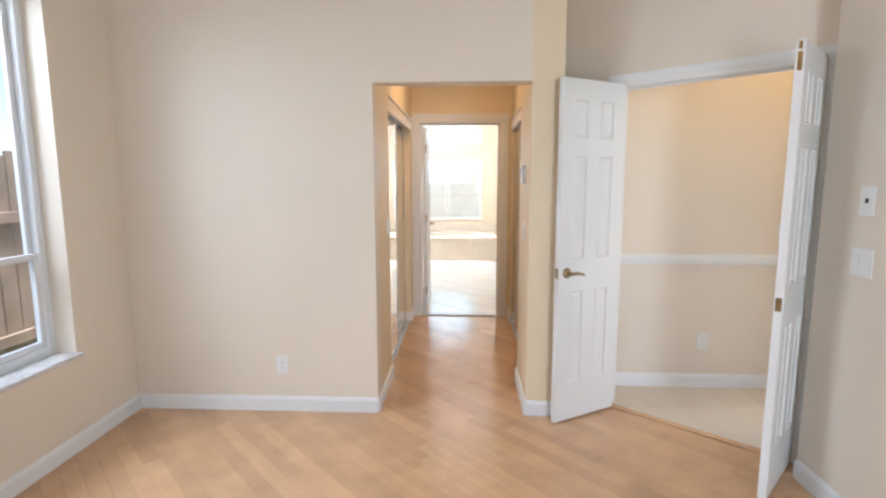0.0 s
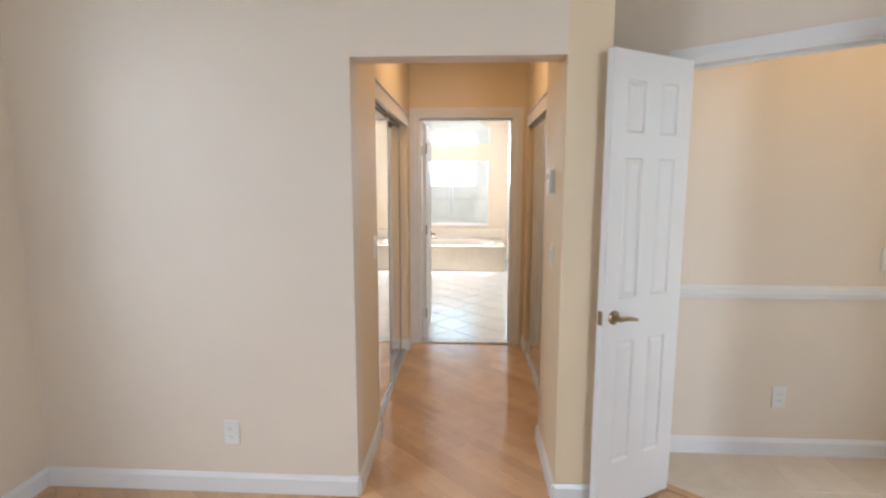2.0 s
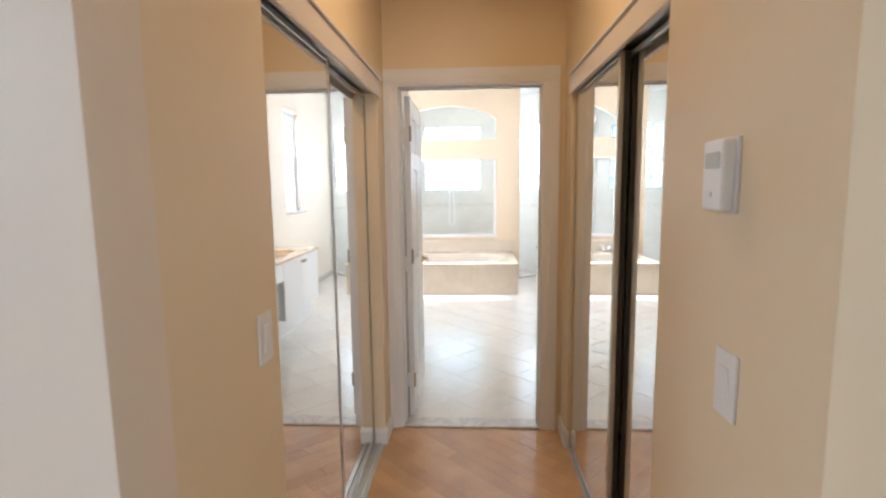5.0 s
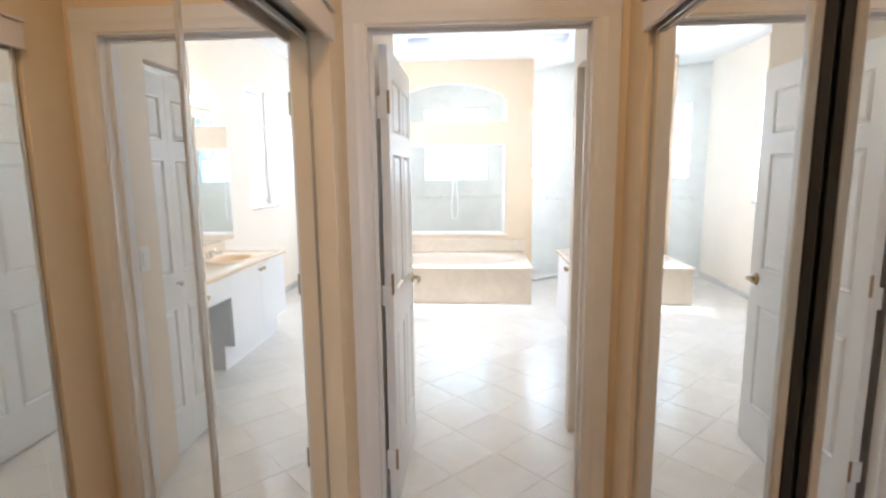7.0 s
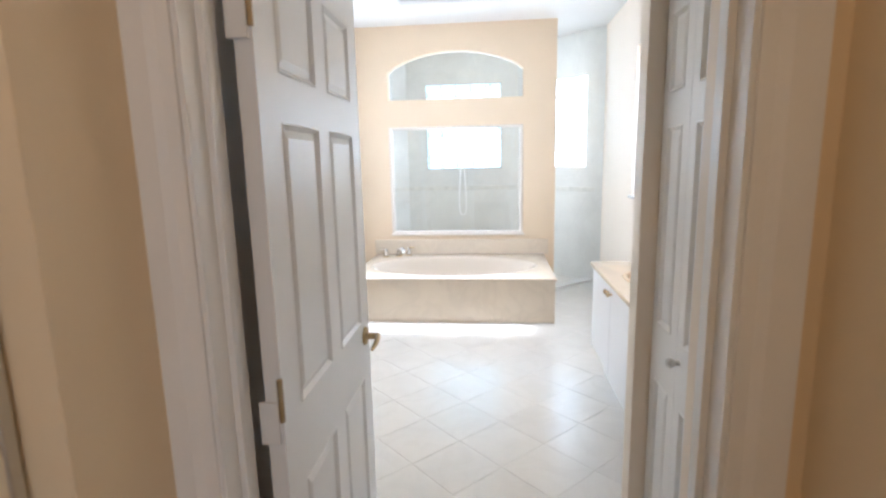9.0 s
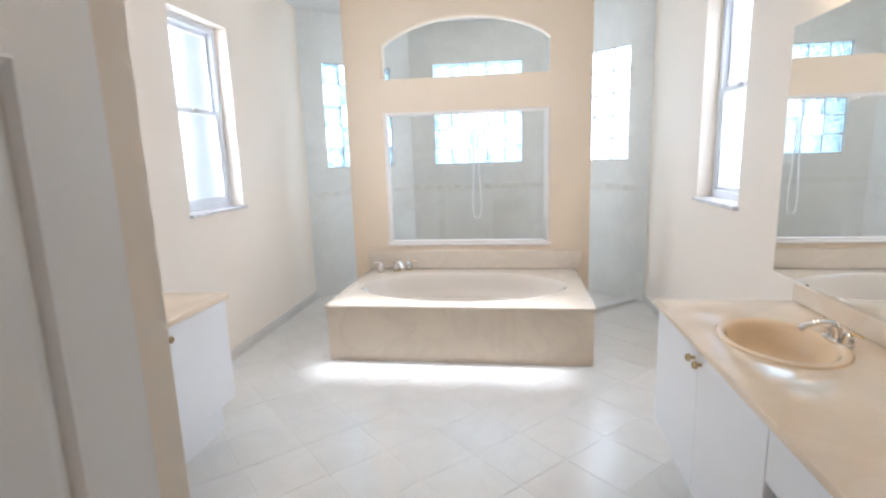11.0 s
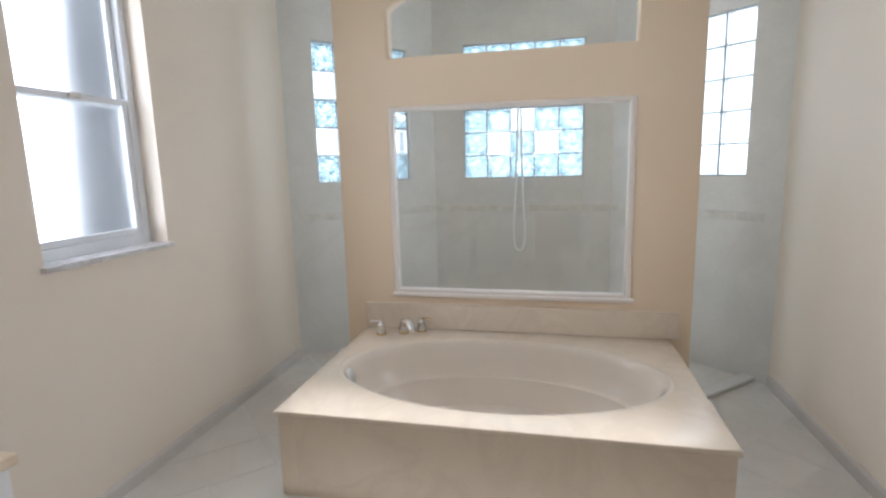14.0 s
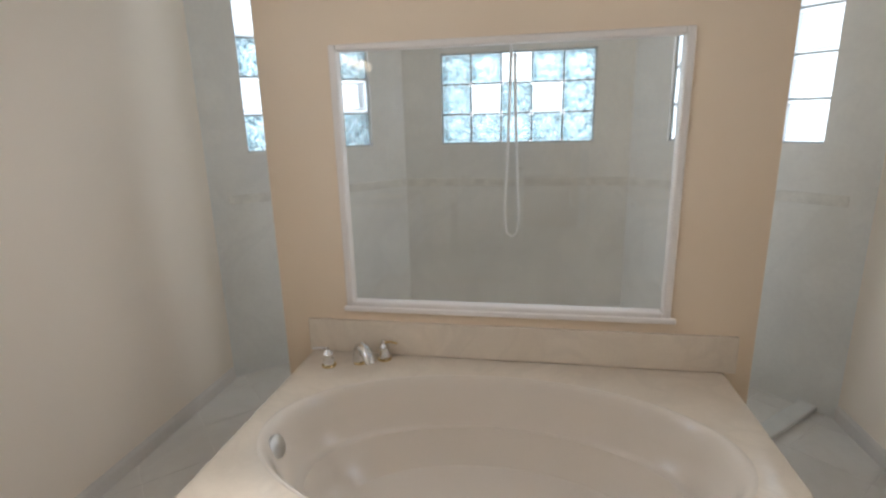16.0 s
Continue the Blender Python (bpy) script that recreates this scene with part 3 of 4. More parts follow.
part("track", box((0.0, 0.004, 2.028), (0.446, 0.028, 2.056)), ALU, bi, "metal top track")

# threshold between oak and tile
tagged(part("threshold", box((-0.427, 2.345, 0.0), (0.398, 2.465, 0.012), 0.005), SILL), "grey-white marble threshold between wood and tile", "threshold", kind="structure")

strip = part("threshold", box((S0 + 0.017, -0.012, 0.0), (S1 - 0.017, 0.036, 0.009), 0.004, 2), OAK)
strip.matrix_world = pose(DA.x, DA.y, 0.0005, 0, 0, DANG)
tagged(strip, "oak reducer strip between boards and foyer tiles", "threshold", kind="structure")


# ---- mirrored closet doors ----
def mirror_panel(parent, x0, y0, y1, z0, z1, t=0.02):
    f = 0.022
    p = part("door_panel", box((x0 + 0.003, y0 + f, z0 + f), (x0 + t - 0.003, y1 - f, z1 - f)), MIRROR, parent, "silvered mirror sheet")
    for a, b in (((y0, z0), (y0 + f, z1)), ((y1 - f, z0), (y1, z1)), ((y0 + f, z0), (y1 - f, z0 + f)), ((y0 + f, z1 - f), (y1 - f, z1))):
        part("frame_rail", box((x0, a[0], a[1]), (x0 + t, b[0], b[1]), 0.003), ALU, p, "slim aluminium frame")
    return p


for side in (-1, 1):
    c = thing("mirror_closet_doors", "two sliding mirror closet doors in slim aluminium frames", "closet door", pose(0, 0, 0), "hall closets")
    wx = HL if side < 0 else HR
    if side < 0:
        mirror_panel(c, wx - 0.066, CY0 + 0.005, 1.312, 0.022, 1.972)
        mirror_panel(c, wx - 0.106, 1.257, CY1 - 0.005, 0.022, 1.972)
    else:
        mirror_panel(c, wx + 0.142, CY0 + 0.005, 1.40, 0.022, 1.972)
        mirror_panel(c, wx + 0.100, 1.335, CY1 - 0.005, 0.022, 1.972)
    fx = FL if side < 0 else FR
    x0, x1 = sorted((fx - side * 0.020, fx - side * 0.001))
    fascia = part("fascia", box((x0, CY0 + 0.002, 1.955), (x1, CY1 + 0.004, 2.046), 0.003), TRIMP, c, "pale painted fascia over the sliding track")
    x0, x1 = sorted((fx - side * 0.030, fx - side * 0.001))
    part("top_moulding", box((x0, CY0 + 0.002, 2.047), (x1, CY1 + 0.004, 2.062), 0.004, 2), TRIMP, fascia)
    x0, x1 = sorted((fx + side * 0.002, wx + side * 0.175))
    part("top_track", box((x0, CY0 + 0.001, 1.985), (x1, CY1 - 0.001, 2.028), 0.002), ALU, c, "aluminium top track")
    xs = [sorted((wx + side * a, wx + side * b)) for a, b in ((0.030 if side < 0 else 0.088, 0.175), (0.050, 0.056) if side < 0 else (0.120, 0.124), (0.090, 0.096), (0.135, 0.141))]
    part("floor_track", boxes(*[((q[0], CY0 + 0.001, 0.001), (q[1], CY1 - 0.001, 0.006 if i == 0 else 0.018)) for i, q in enumerate(xs)]), ALU, c, "aluminium floor track")
    if side > 0:
        # black strip paints in the shadowed gap beside the front panel's dark edge
        part("gap_shade_strip", box((wx + 0.121, 1.3365, 0.03), (wx + 0.140, 1.345, 1.97)), DARK, c, "black strip for the panel's dark edge and shadowed gap")


# ---- windows ----
def sash_window(name, label, m, w, z0, z1, meet, depth, glass, fence_side=False):
    """A hung window in its recess. Local x runs along the wall, y goes outwards."""
    d = thing(name, label, "window", m, kind="structure")
    part("window_sill", box((-0.015, -0.03, z0 - 0.016), (w + 0.015, depth - 0.001, z0 + 0.008), 0.004, 2), SILL, d, "white veined marble sill")
    f = 0.045
    part("window_frame", boxes(((0, depth, z0), (f, depth + 0.07, z1)), ((w - f, depth, z0), (w, depth + 0.07, z1)), ((f, depth, z0), (w - f, depth + 0.07, z0 + 0.06)), ((f, depth, z1 - f), (w - f, depth + 0.07, z1)), bevel=0.004), VINYL, d)
    for nm, a, b, y in (("lower_sash", z0 + 0.06, meet + 0.02, depth + 0.008), ("upper_sash", meet - 0.02, z1 - f, depth + 0.036)):
        s = 0.032
        sa = part(nm, boxes(((f, y, a), (f + s, y + 0.025, b)), ((w - f - s, y, a), (w - f, y + 0.025, b)), ((f + s, y, a), (w - f - s, y + 0.025, a + s)), ((f + s, y, b - s), (w - f - s, y + 0.025, b)), bevel=0.003), VINYL, d)
        g = part("pane", box((f + s - 0.004, y + 0.010, a + s - 0.004), (w - f - s + 0.004, y + 0.015, b - s + 0.004)), glass, sa)
        g.visible_shadow = False
    part("sash_lock", box((w / 2 - 0.03, depth - 0.006, meet - 0.002), (w / 2 + 0.03, depth + 0.012, meet + 0.022), 0.003), ALU, d)
    return d


sash_window("window_1", "frosted hung window with white vinyl sashes and marble sill", pose(BL, WY0, 0, 0, 0, 90), WY1 - WY0, WZ0, WZ1, 1.87, 0.10, FROST)
sash_window("window_2", "frosted hung window with white vinyl sashes and marble sill", pose(BR, WY1, 0, 0, 0, -90), WY1 - WY0, WZ0, WZ1, 1.87, 0.10, FROST)
sash_window("window_3", "clear bedroom window with white vinyl sashes", pose(XL, -2.20, 0, 0, 0, 90), 1.72, 0.53, 2.46, 1.07, 0.11, GLASS)


def glass_blocks(name, label, m, cols, rows, w, h, z0, milky=()):
    """A window of square glass blocks in pale mortar. Local x along the wall, y outwards."""
    d = thing(name, label, "window", m, kind="structure")
    bw, bh = w / cols, h / rows
    j = 0.0045
    bm = bmesh.new()
    add_box(bm, (-bw / 2 + j, 0.03, -bh / 2 + j), (bw / 2 - j, 0.11, bh / 2 - j), 0.012, 2)
    bm.normal_update()
    faces = [f for f in bm.faces if f.calc_area() > bw * bh * 0.5 and abs(f.normal.y) > 0.9]
    bmesh.ops.inset_individual(bm, faces=faces, thickness=0.010, depth=0.0)
    bmesh.ops.inset_individual(bm, faces=faces, thickness=0.007, depth=-0.007)
    me = milk = None
    for i in range(cols):
        for k in range(rows):
            if me is None:
                b = part("glass_block", bm, BLOCK, d, "", True)
                me = b.data
            else:
                b = new("glass_block", me)
                b.parent = d
            if (i, k) in milky:
                if milk is None:
                    milk = me.copy()
                    milk.materials[0] = MILK
                b.data = milk
            b.location = (bw * (i + 0.5), 0, z0 + bh * (k + 0.5))
            b.visible_shadow = False
    bm = bmesh.new()
    for i in range(cols + 1):
        x = min(max(bw * i, j), w - j)
        add_box(bm, (x - j, 0.026, z0), (x + j, 0.042, z0 + h))
    for k in range(rows + 1):
        z = min(max(z0 + bh * k, z0 + j), z0 + h - j)
        add_box(bm, (0.0, 0.028, z - j), (w, 0.040, z + j))
    part("mortar_joints", bm, MORTAR, d, "grey mortar joints")
    return d


glass_blocks("window_4", "tall corner window of wavy glass blocks", pose(BL, YC, 0, 0, 0, 45) @ pose(GU, 0, 0), 4, 5, GW, GZ1 - GZ0, GZ0, ((0, 1), (3, 1), (0, 3), (2, 3), (1, 2), (1, 4)))
glass_blocks("window_5", "tall corner window of wavy glass blocks", pose(BR - CC, YB, 0, 0, 0, -45) @ pose(CL - GU - GW, 0, 0), 4, 5, GW, GZ1 - GZ0, GZ0, [(i, k) for i in range(4) for k in range(5)])
glass_blocks("window_6", "wide shower window of wavy glass blocks", pose(GX0, YB, 0), 5, 3, GX1 - GX0, 0.60, 1.405, ((2, 2), (1, 1), (3, 1)))
glass_blocks("window_7", "high narrow row of wavy glass blocks", pose(GX0, YB, 0), 5, 2, GX1 - GX0, 0.41, 2.14)

# glazing in the partition
pw = thing("window_8", "fixed clear glass panel in a white painted frame", "window", pose(A0, PY, 0), kind="structure")
w, z0, z1 = A1 - A0, 0.672, 1.905
part("window_frame", boxes(((0, -0.012, z0), (0.035, 0.05, z1)), ((w - 0.035, -0.012, z0), (w, 0.05, z1)), ((0.035, -0.012, z1 - 0.03), (w - 0.035, 0.05, z1)), ((0.035, -0.012, z0), (w - 0.035, 0.05, z0 + 0.035)), bevel=0.006), TRIMP, pw)
part("window_stool", box((-0.01, -0.028, z0 - 0.012), (w + 0.02, -0.001, z0 + 0.012), 0.005, 2), TRIMP, pw)
g = part("pane", box((0.03, 0.022, z0 + 0.03), (w - 0.03, 0.028, z1 - 0.025)), GLASS, pw, "clear glass pane")
g.visible_shadow = False

# ---- bathtub ----
TX0, TX1, TY0, TY1, TZ = -1.335, 0.605, 6.185, PY, 0.43
tub = thing("bathtub", "oval ivory bathtub set in a beige marble deck", "bathtub", pose(0, 0, 0.004))
CXT, CYT, RX, RY = -0.385, 6.785, 0.87, 0.475
part("deck", moved(plate([(TX0 - 0.012, TY0 - 0.012), (TX1 + 0.012, TY0 - 0.012), (TX1 + 0.012, TY1 - 0.001), (TX0 - 0.012, TY1 - 0.001)], [oval(CXT, CYT, RX, RY, 80)], 0.028, 0.006), pose(0, 0, TZ - 0.028)), MARBLE, tub, "polished beige marble deck", True)
part("skirt", box((TX0, TY0, 0), (TX1, TY0 + 0.02, TZ - 0.029), 0.002), MARBLE, tub, "beige veined marble front skirt")
part("side_panel", box((TX0, TY0 + 0.021, 0), (TX0 + 0.02, TY1 - 0.002, TZ - 0.029)), MARBLE, tub)
part("side_panel", box((TX1 - 0.02, TY0 + 0.021, 0), (TX1, TY1 - 0.002, TZ - 0.029)), MARBLE, tub)
bm = bmesh.new()
rings = []
prof = [(1.012, 0.0004), (1.004, 0.003), (0.992, 0.002), (0.98, -0.006), (0.968, -0.018), (0.95, -0.05), (0.92, -0.12), (0.88, -0.20), (0.86, -0.212), (0.83, -0.216), (0.78, -0.30), (0.70, -0.365), (0.55, -0.388), (0.3, -0.392), (0.05, -0.393)]
for s, dz in prof:
    ring = []
    for i in range(80):
        t = 2 * math.pi * i / 80
        ring.append(bm.verts.new((CXT + RX * s * math.cos(t), CYT + RY * s * math.sin(t), TZ + dz)))
    rings.append(ring)
for r0, r1 in zip(rings, rings[1:]):
    for i in range(80):
        bm.faces.new((r0[i], r0[(i + 1) % 80], r1[(i + 1) % 80], r1[i]))
bm.faces.new(rings[-1])
part("basin", bm, BOWL, tub, "glossy ivory oval basin", True)
part("overflow_cover", moved(turned([(0.001, 0.012), (0.028, 0.010), (0.036, 0.004), (0.037, -0.004), (0.001, -0.004)], 24, "X"), pose(CXT - RX * 0.926, 6.72, 0.372, 0, -20, 0) @ Matrix.Scale(1.25, 4)), ALU, tub, "round chrome overflow cover", True)
part("drain", moved(turned([(0.03, 0.0), (0.034, 0.004), (0.02, 0.006), (0.001, 0.006)], 20), pose(CXT - 0.35, 6.785, TZ - 0.392)), CHROME, tub, "chrome drain", True)
part("backsplash", box((-1.36, PY - 0.022, TZ + 0.002), (0.665, PY - 0.001, 0.605), 0.003), MARBLE, tub, "beige marble backsplash")


def tub_tap(x, y, kind):
    z = TZ + 0.004
    if kind == "spout":
        d = thing("tub_spout", "curved chrome tub spout on the marble deck", "faucet", pose(x, y, z) @ Matrix.Scale(1.22, 4))
        part("spout_body", tube([(-0.006, 0, 0.0), (-0.006, 0, 0.03), (0.002, -0.006, 0.058), (0.022, -0.026, 0.074), (0.046, -0.052, 0.068), (0.064, -0.072, 0.046), (0.068, -0.077, 0.034)], [0.027, 0.024, 0.024, 0.025, 0.024, 0.021, 0.019], 16), CHROME, d, "", True)
        part("base_ring", turned([(0.03, 0.0), (0.03, 0.006), (0.024, 0.010), (0.001, 0.010)], 24), GOLD, d, "brass base ring", True)
    else:
        d = thing("tub_valve_handle", "chrome and brass tub valve with lever", "faucet", pose(x, y, z) @ Matrix.Scale(1.22, 4), "tub valves")
        part("valve_body", turned([(0.022, 0.006), (0.024, 0.02), (0.018, 0.04), (0.021, 0.052), (0.014, 0.064), (0.007, 0.07), (0.006, 0.084), (0.001, 0.086)], 24), CHROME, d, "", True)
        part("base_ring", turned([(0.028, 0.0), (0.028, 0.006), (0.001, 0.007)], 24), GOLD, d, "brass base ring", True)
        s = -1 if kind == "left" else 1
        part("lever", tube([(0, 0, 0.072), (s * 0.03, -0.004, 0.078), (s * 0.058, -0.008, 0.074)], [0.006, 0.005, 0.004], 10), CHROME if kind == "left" else GOLD, d, "small lever", True)
    return d


tub_tap(-1.20, 7.27, "left")
tub_tap(-1.06, 7.325, "spout")
tub_tap(-0.95, 7.37, "right")


# ---- hand shower on its bar ----
sh = thing("hand_shower", "chrome hand shower with a hanging hose loop", "shower", pose(-0.40, YB, 0))
part("slide_bar", tube([(0, -0.05, 1.95), (0, -0.05, 2.28)], 0.010, 12), CHROME, sh, "", True)
for z in (1.97, 2.26):
    part("bracket", tube([(0, -0.0, z), (0, -0.055, z)], 0.014, 12), CHROME, sh, "", True)
part("shower_head", tube([(0, -0.07, 2.16), (0.0, -0.10, 2.23), (0, -0.13, 2.29), (0, -0.16, 2.30), (0, -0.175, 2.28)], [0.012, 0.012, 0.018, 0.036, 0.038], 16), CHROME, sh, "", True)
pts = []
for i in range(33):
    u = i / 32
    a = math.pi * u
    top = 2.14 if u < 0.5 else 1.98
    d = abs(2 * u - 1)
    wide = 0.046 * ((1 - d) / 0.7) ** 1.3 if d > 0.3 else 0.046 * math.sqrt(max(0.0, 1 - ((0.3 - d) / 0.3) ** 2.4))
    pts.append((0.012 + 0.012 * (2 * u - 1) + (wide if u > 0.5 else -wide), -0.06 - 0.02 * math.sin(a), 0.76 + (top - 0.76) * d ** 1.5))
part("hose", tube(pts, 0.010, 10), HOSEWHITE, sh, "silver flexible hose", True)


# ---- vanities ----
SRX, SRY = 0.165, 0.215


def knob_at(parent, x, y, z, side):
    part("knob", moved(turned([(0.001, 0.0), (0.008, 0.0), (0.006, 0.012), (0.015, 0.018), (0.017, 0.026), (0.011, 0.033), (0.001, 0.034)], 18, "X"), pose(x, y, z) @ Matrix.Diagonal((side, 1, 1, 1))), KNOB, parent, "round brass knob", True)


def vanity(name_side, wx, y0, y1, doors_from, side, faucet_y, sink_x, label):
    """side: the way the fronts face along x."""
    fx = wx + side * 0.598
    d = thing("vanity_cabinet", label, "vanity", pose(0, 0, 0.004), "bathroom vanities")
    z0, z1 = 0.20, 0.765

    def b(x0, x1, *rest):
        q = sorted((x0, x1))
        return (q[0], rest[0], rest[2]), (q[1], rest[1], rest[3])

    part("body", box(*b(wx + side * 0.002, fx - side * 0.021, doors_from + 0.017, y1 - 0.029, z0, 0.62)), LAMINATE, d)
    part("side_panel", box(*b(wx + side * 0.002, fx - side * 0.021, y1 - 0.028, y1 - 0.012, z0, z1)), LAMINATE, d)
    part("side_panel", box(*b(wx + side * 0.002, fx - side * 0.021, doors_from, doors_from + 0.016, z0, z1)), LAMINATE, d)
    part("toe_kick", box(*b(wx + side * 0.002, fx - side * 0.09, doors_from + 0.01, y1 - 0.02, 0.0, z0 - 0.001)), LAMINATE, d)
    mid = (doors_from + y1 - 0.012) / 2
    for a, c, ky in ((doors_from, mid - 0.0015, mid - 0.035), (mid + 0.0015, y1 - 0.012, mid + 0.035)):
        dr = part("door", box(*b(fx - side * 0.0205, fx, a + 0.001, c - 0.001, z0, z1 - 0.004), 0.002), LAMINATE, d)
        knob_at(dr, fx, ky, 0.715, side)
    if doors_from - y0 > 0.1:
        dw = part("drawer", box(*b(fx - side * 0.0205, fx, y0 + 0.012, doors_from - 0.003, 0.595, z1 - 0.004), 0.002), LAMINATE, d)
        knob_at(dw, fx, (y0 + doors_from) / 2, 0.68, side)
        part("drawer_box", box(*b(wx + side * 0.002, fx - side * 0.022, y0 + 0.012, doors_from - 0.004, 0.61, z1)), LAMINATE, d)
        part("end_panel", box(*b(wx + side * 0.002, fx - side * 0.03, y0 + 0.001, y0 + 0.011, 0.0, z1)), LAMINATE, d)
    c = thing("countertop", "peach cultured marble vanity top with moulded basin", "countertop", pose(0, 0, 0.004), "bathroom vanities")
    ex = fx + side * 0.02
    xs = sorted((wx + side * 0.002, ex))
    part("slab", moved(plate(rect(xs[0], xs[1], y0 + 0.001, y1), [oval(sink_x, faucet_y, SRX, SRY)], 0.03, 0.006), pose(0, 0, 0.77)), COUNTER, c, "", True)
    bm = bmesh.new()
    rings = []
    for s, dz in ((1.20, 0.0005), (1.17, 0.007), (1.08, 0.009), (1.02, 0.004), (0.985, -0.006), (0.95, -0.03), (0.86, -0.08), (0.70, -0.118), (0.45, -0.135), (0.12, -0.14)):
        rings.append([bm.verts.new((sink_x + SRX * s * math.cos(2 * math.pi * i / 56), faucet_y + SRY * s * math.sin(2 * math.pi * i / 56), 0.80 + dz)) for i in range(56)])
    for r0, r1 in zip(rings, rings[1:]):
        for i in range(56):
            bm.faces.new((r0[i], r0[(i + 1) % 56], r1[(i + 1) % 56], r1[i]))
    bm.faces.new(rings[-1])
    sk = part("basin", bm, SINKM, c, "oval peach moulded basin", True)
    part("drain", moved(turned([(0.024, 0.0), (0.024, 0.004), (0.014, 0.006), (0.001, 0.004)], 20), pose(sink_x, faucet_y, 0.661)), CHROME, sk, "chrome drain", True)
    part("backsplash", box(*b(wx + side * 0.002, wx + side * 0.02, y0 + 0.001, y1, 0.8005, 0.885), 0.004), COUNTER, c)
    f = thing("basin_faucet", "chrome and brass two-lever basin faucet", "faucet", pose(wx + side * 0.135, faucet_y, 0.804, 0, 0, 0 if side > 0 else 180), "basin faucets")
    part("base_plate", moved(plate(oval(0, 0, 0.028, 0.085, 32), [], 0.014, 0.004), pose(0, 0, 0)), CHROME, f, "", True)
    part("spout", tube([(0, 0, 0.012), (0.002, 0, 0.045), (0.02, 0, 0.066), (0.06, 0, 0.070), (0.105, 0, 0.060), (0.125, 0, 0.044)], [0.018, 0.016, 0.015, 0.013, 0.012, 0.011], 14), CHROME, f, "", True)
    for s in (-1, 1):
        hv = part("handle", moved(turned([(0.017, 0.010), (0.019, 0.022), (0.013, 0.036), (0.015, 0.046), (0.006, 0.054), (0.001, 0.055)], 18), pose(0, s * 0.06, 0)), CHROME, f, "", True)
        part("lever", tube([(0, s * 0.06, 0.050), (-0.008, s * 0.085, 0.056), (-0.014, s * 0.112, 0.054)], [0.005, 0.0045, 0.0035], 10), GOLD, hv, "small brass lever", True)
    return d


vanity("right", BR, VYR + 0.002, 5.14, 4.06, -1, 4.60, 1.01, "white laminate vanity with brass knobs, drawer and knee space")
vanity("left", BL, 4.13, 5.185, 4.131, 1, 4.67, -1.775, "white laminate two-door vanity with brass knobs")


def wall_mirror(x, y0, y1, z0, z1, side, label):
    m = thing("vanity_mirror", label, "mirror", pose(0, 0, 0), "vanity mirrors")
    xs = sorted((x + side * 0.001, x + side * 0.006))
    part("mirror_glass", box((xs[0], y0, z0), (xs[1], y1, z1), 0.001), MIRROR, m)
    for y in (y0 + 0.3, y1 - 0.3):
        part("clip", box((min(xs), y - 0.012, z0 - 0.006), (max(xs) + 0.003 if side > 0 else max(xs), y + 0.012, z0 + 0.008), 0.001), CHROME, m, "small chrome clip")
    return m


wall_mirror(BR, VYR + 0.05, 5.355, 0.89, 2.03, -1, "large frameless wall mirror over the vanity")
wall_mirror(BL, 4.13, 5.25, 0.90, 2.015, 1, "frameless wall mirror over the vanity")


def light_bar(x, y, z, side, n, label):
    d = thing("vanity_light", label, "wall lamp", pose(x, y, z, 0, 0, 0 if side > 0 else 180), "vanity lights")
    ln = 0.155 * n
    part("back_plate", box((0.002, -ln / 2, -0.055), (0.03, ln / 2, 0.055), 0.008, 2), NICKEL, d, "warm brushed metal back plate", True)
    for i in range(n):
        yy = -ln / 2 + 0.155 * (i + 0.5)
        so = part("socket", moved(turned([(0.024, 0.028), (0.024, 0.036), (0.016, 0.042), (0.016, 0.05), (0.001, 0.05)], 18, "X"), pose(0, yy, 0)), CHROME, d, "", True)
        part("bulb", moved(turned([(0.012, 0.048)] + [(0.046 * math.sin(a), 0.090 - 0.046 * math.cos(a)) for a in [math.pi * k / 14 for k in range(2, 14)]] + [(0.001, 0.136)], 24, "X"), pose(0, yy, 0)), BULB, so, "lit round globe bulb", True)
    return d


light_bar(BL, 4.62, 2.14, 1, 6, "lit vanity light bar with round globe bulbs")
light_bar(BR, 4.60, 2.16, -1, 6, "lit vanity light bar with round globe bulbs")


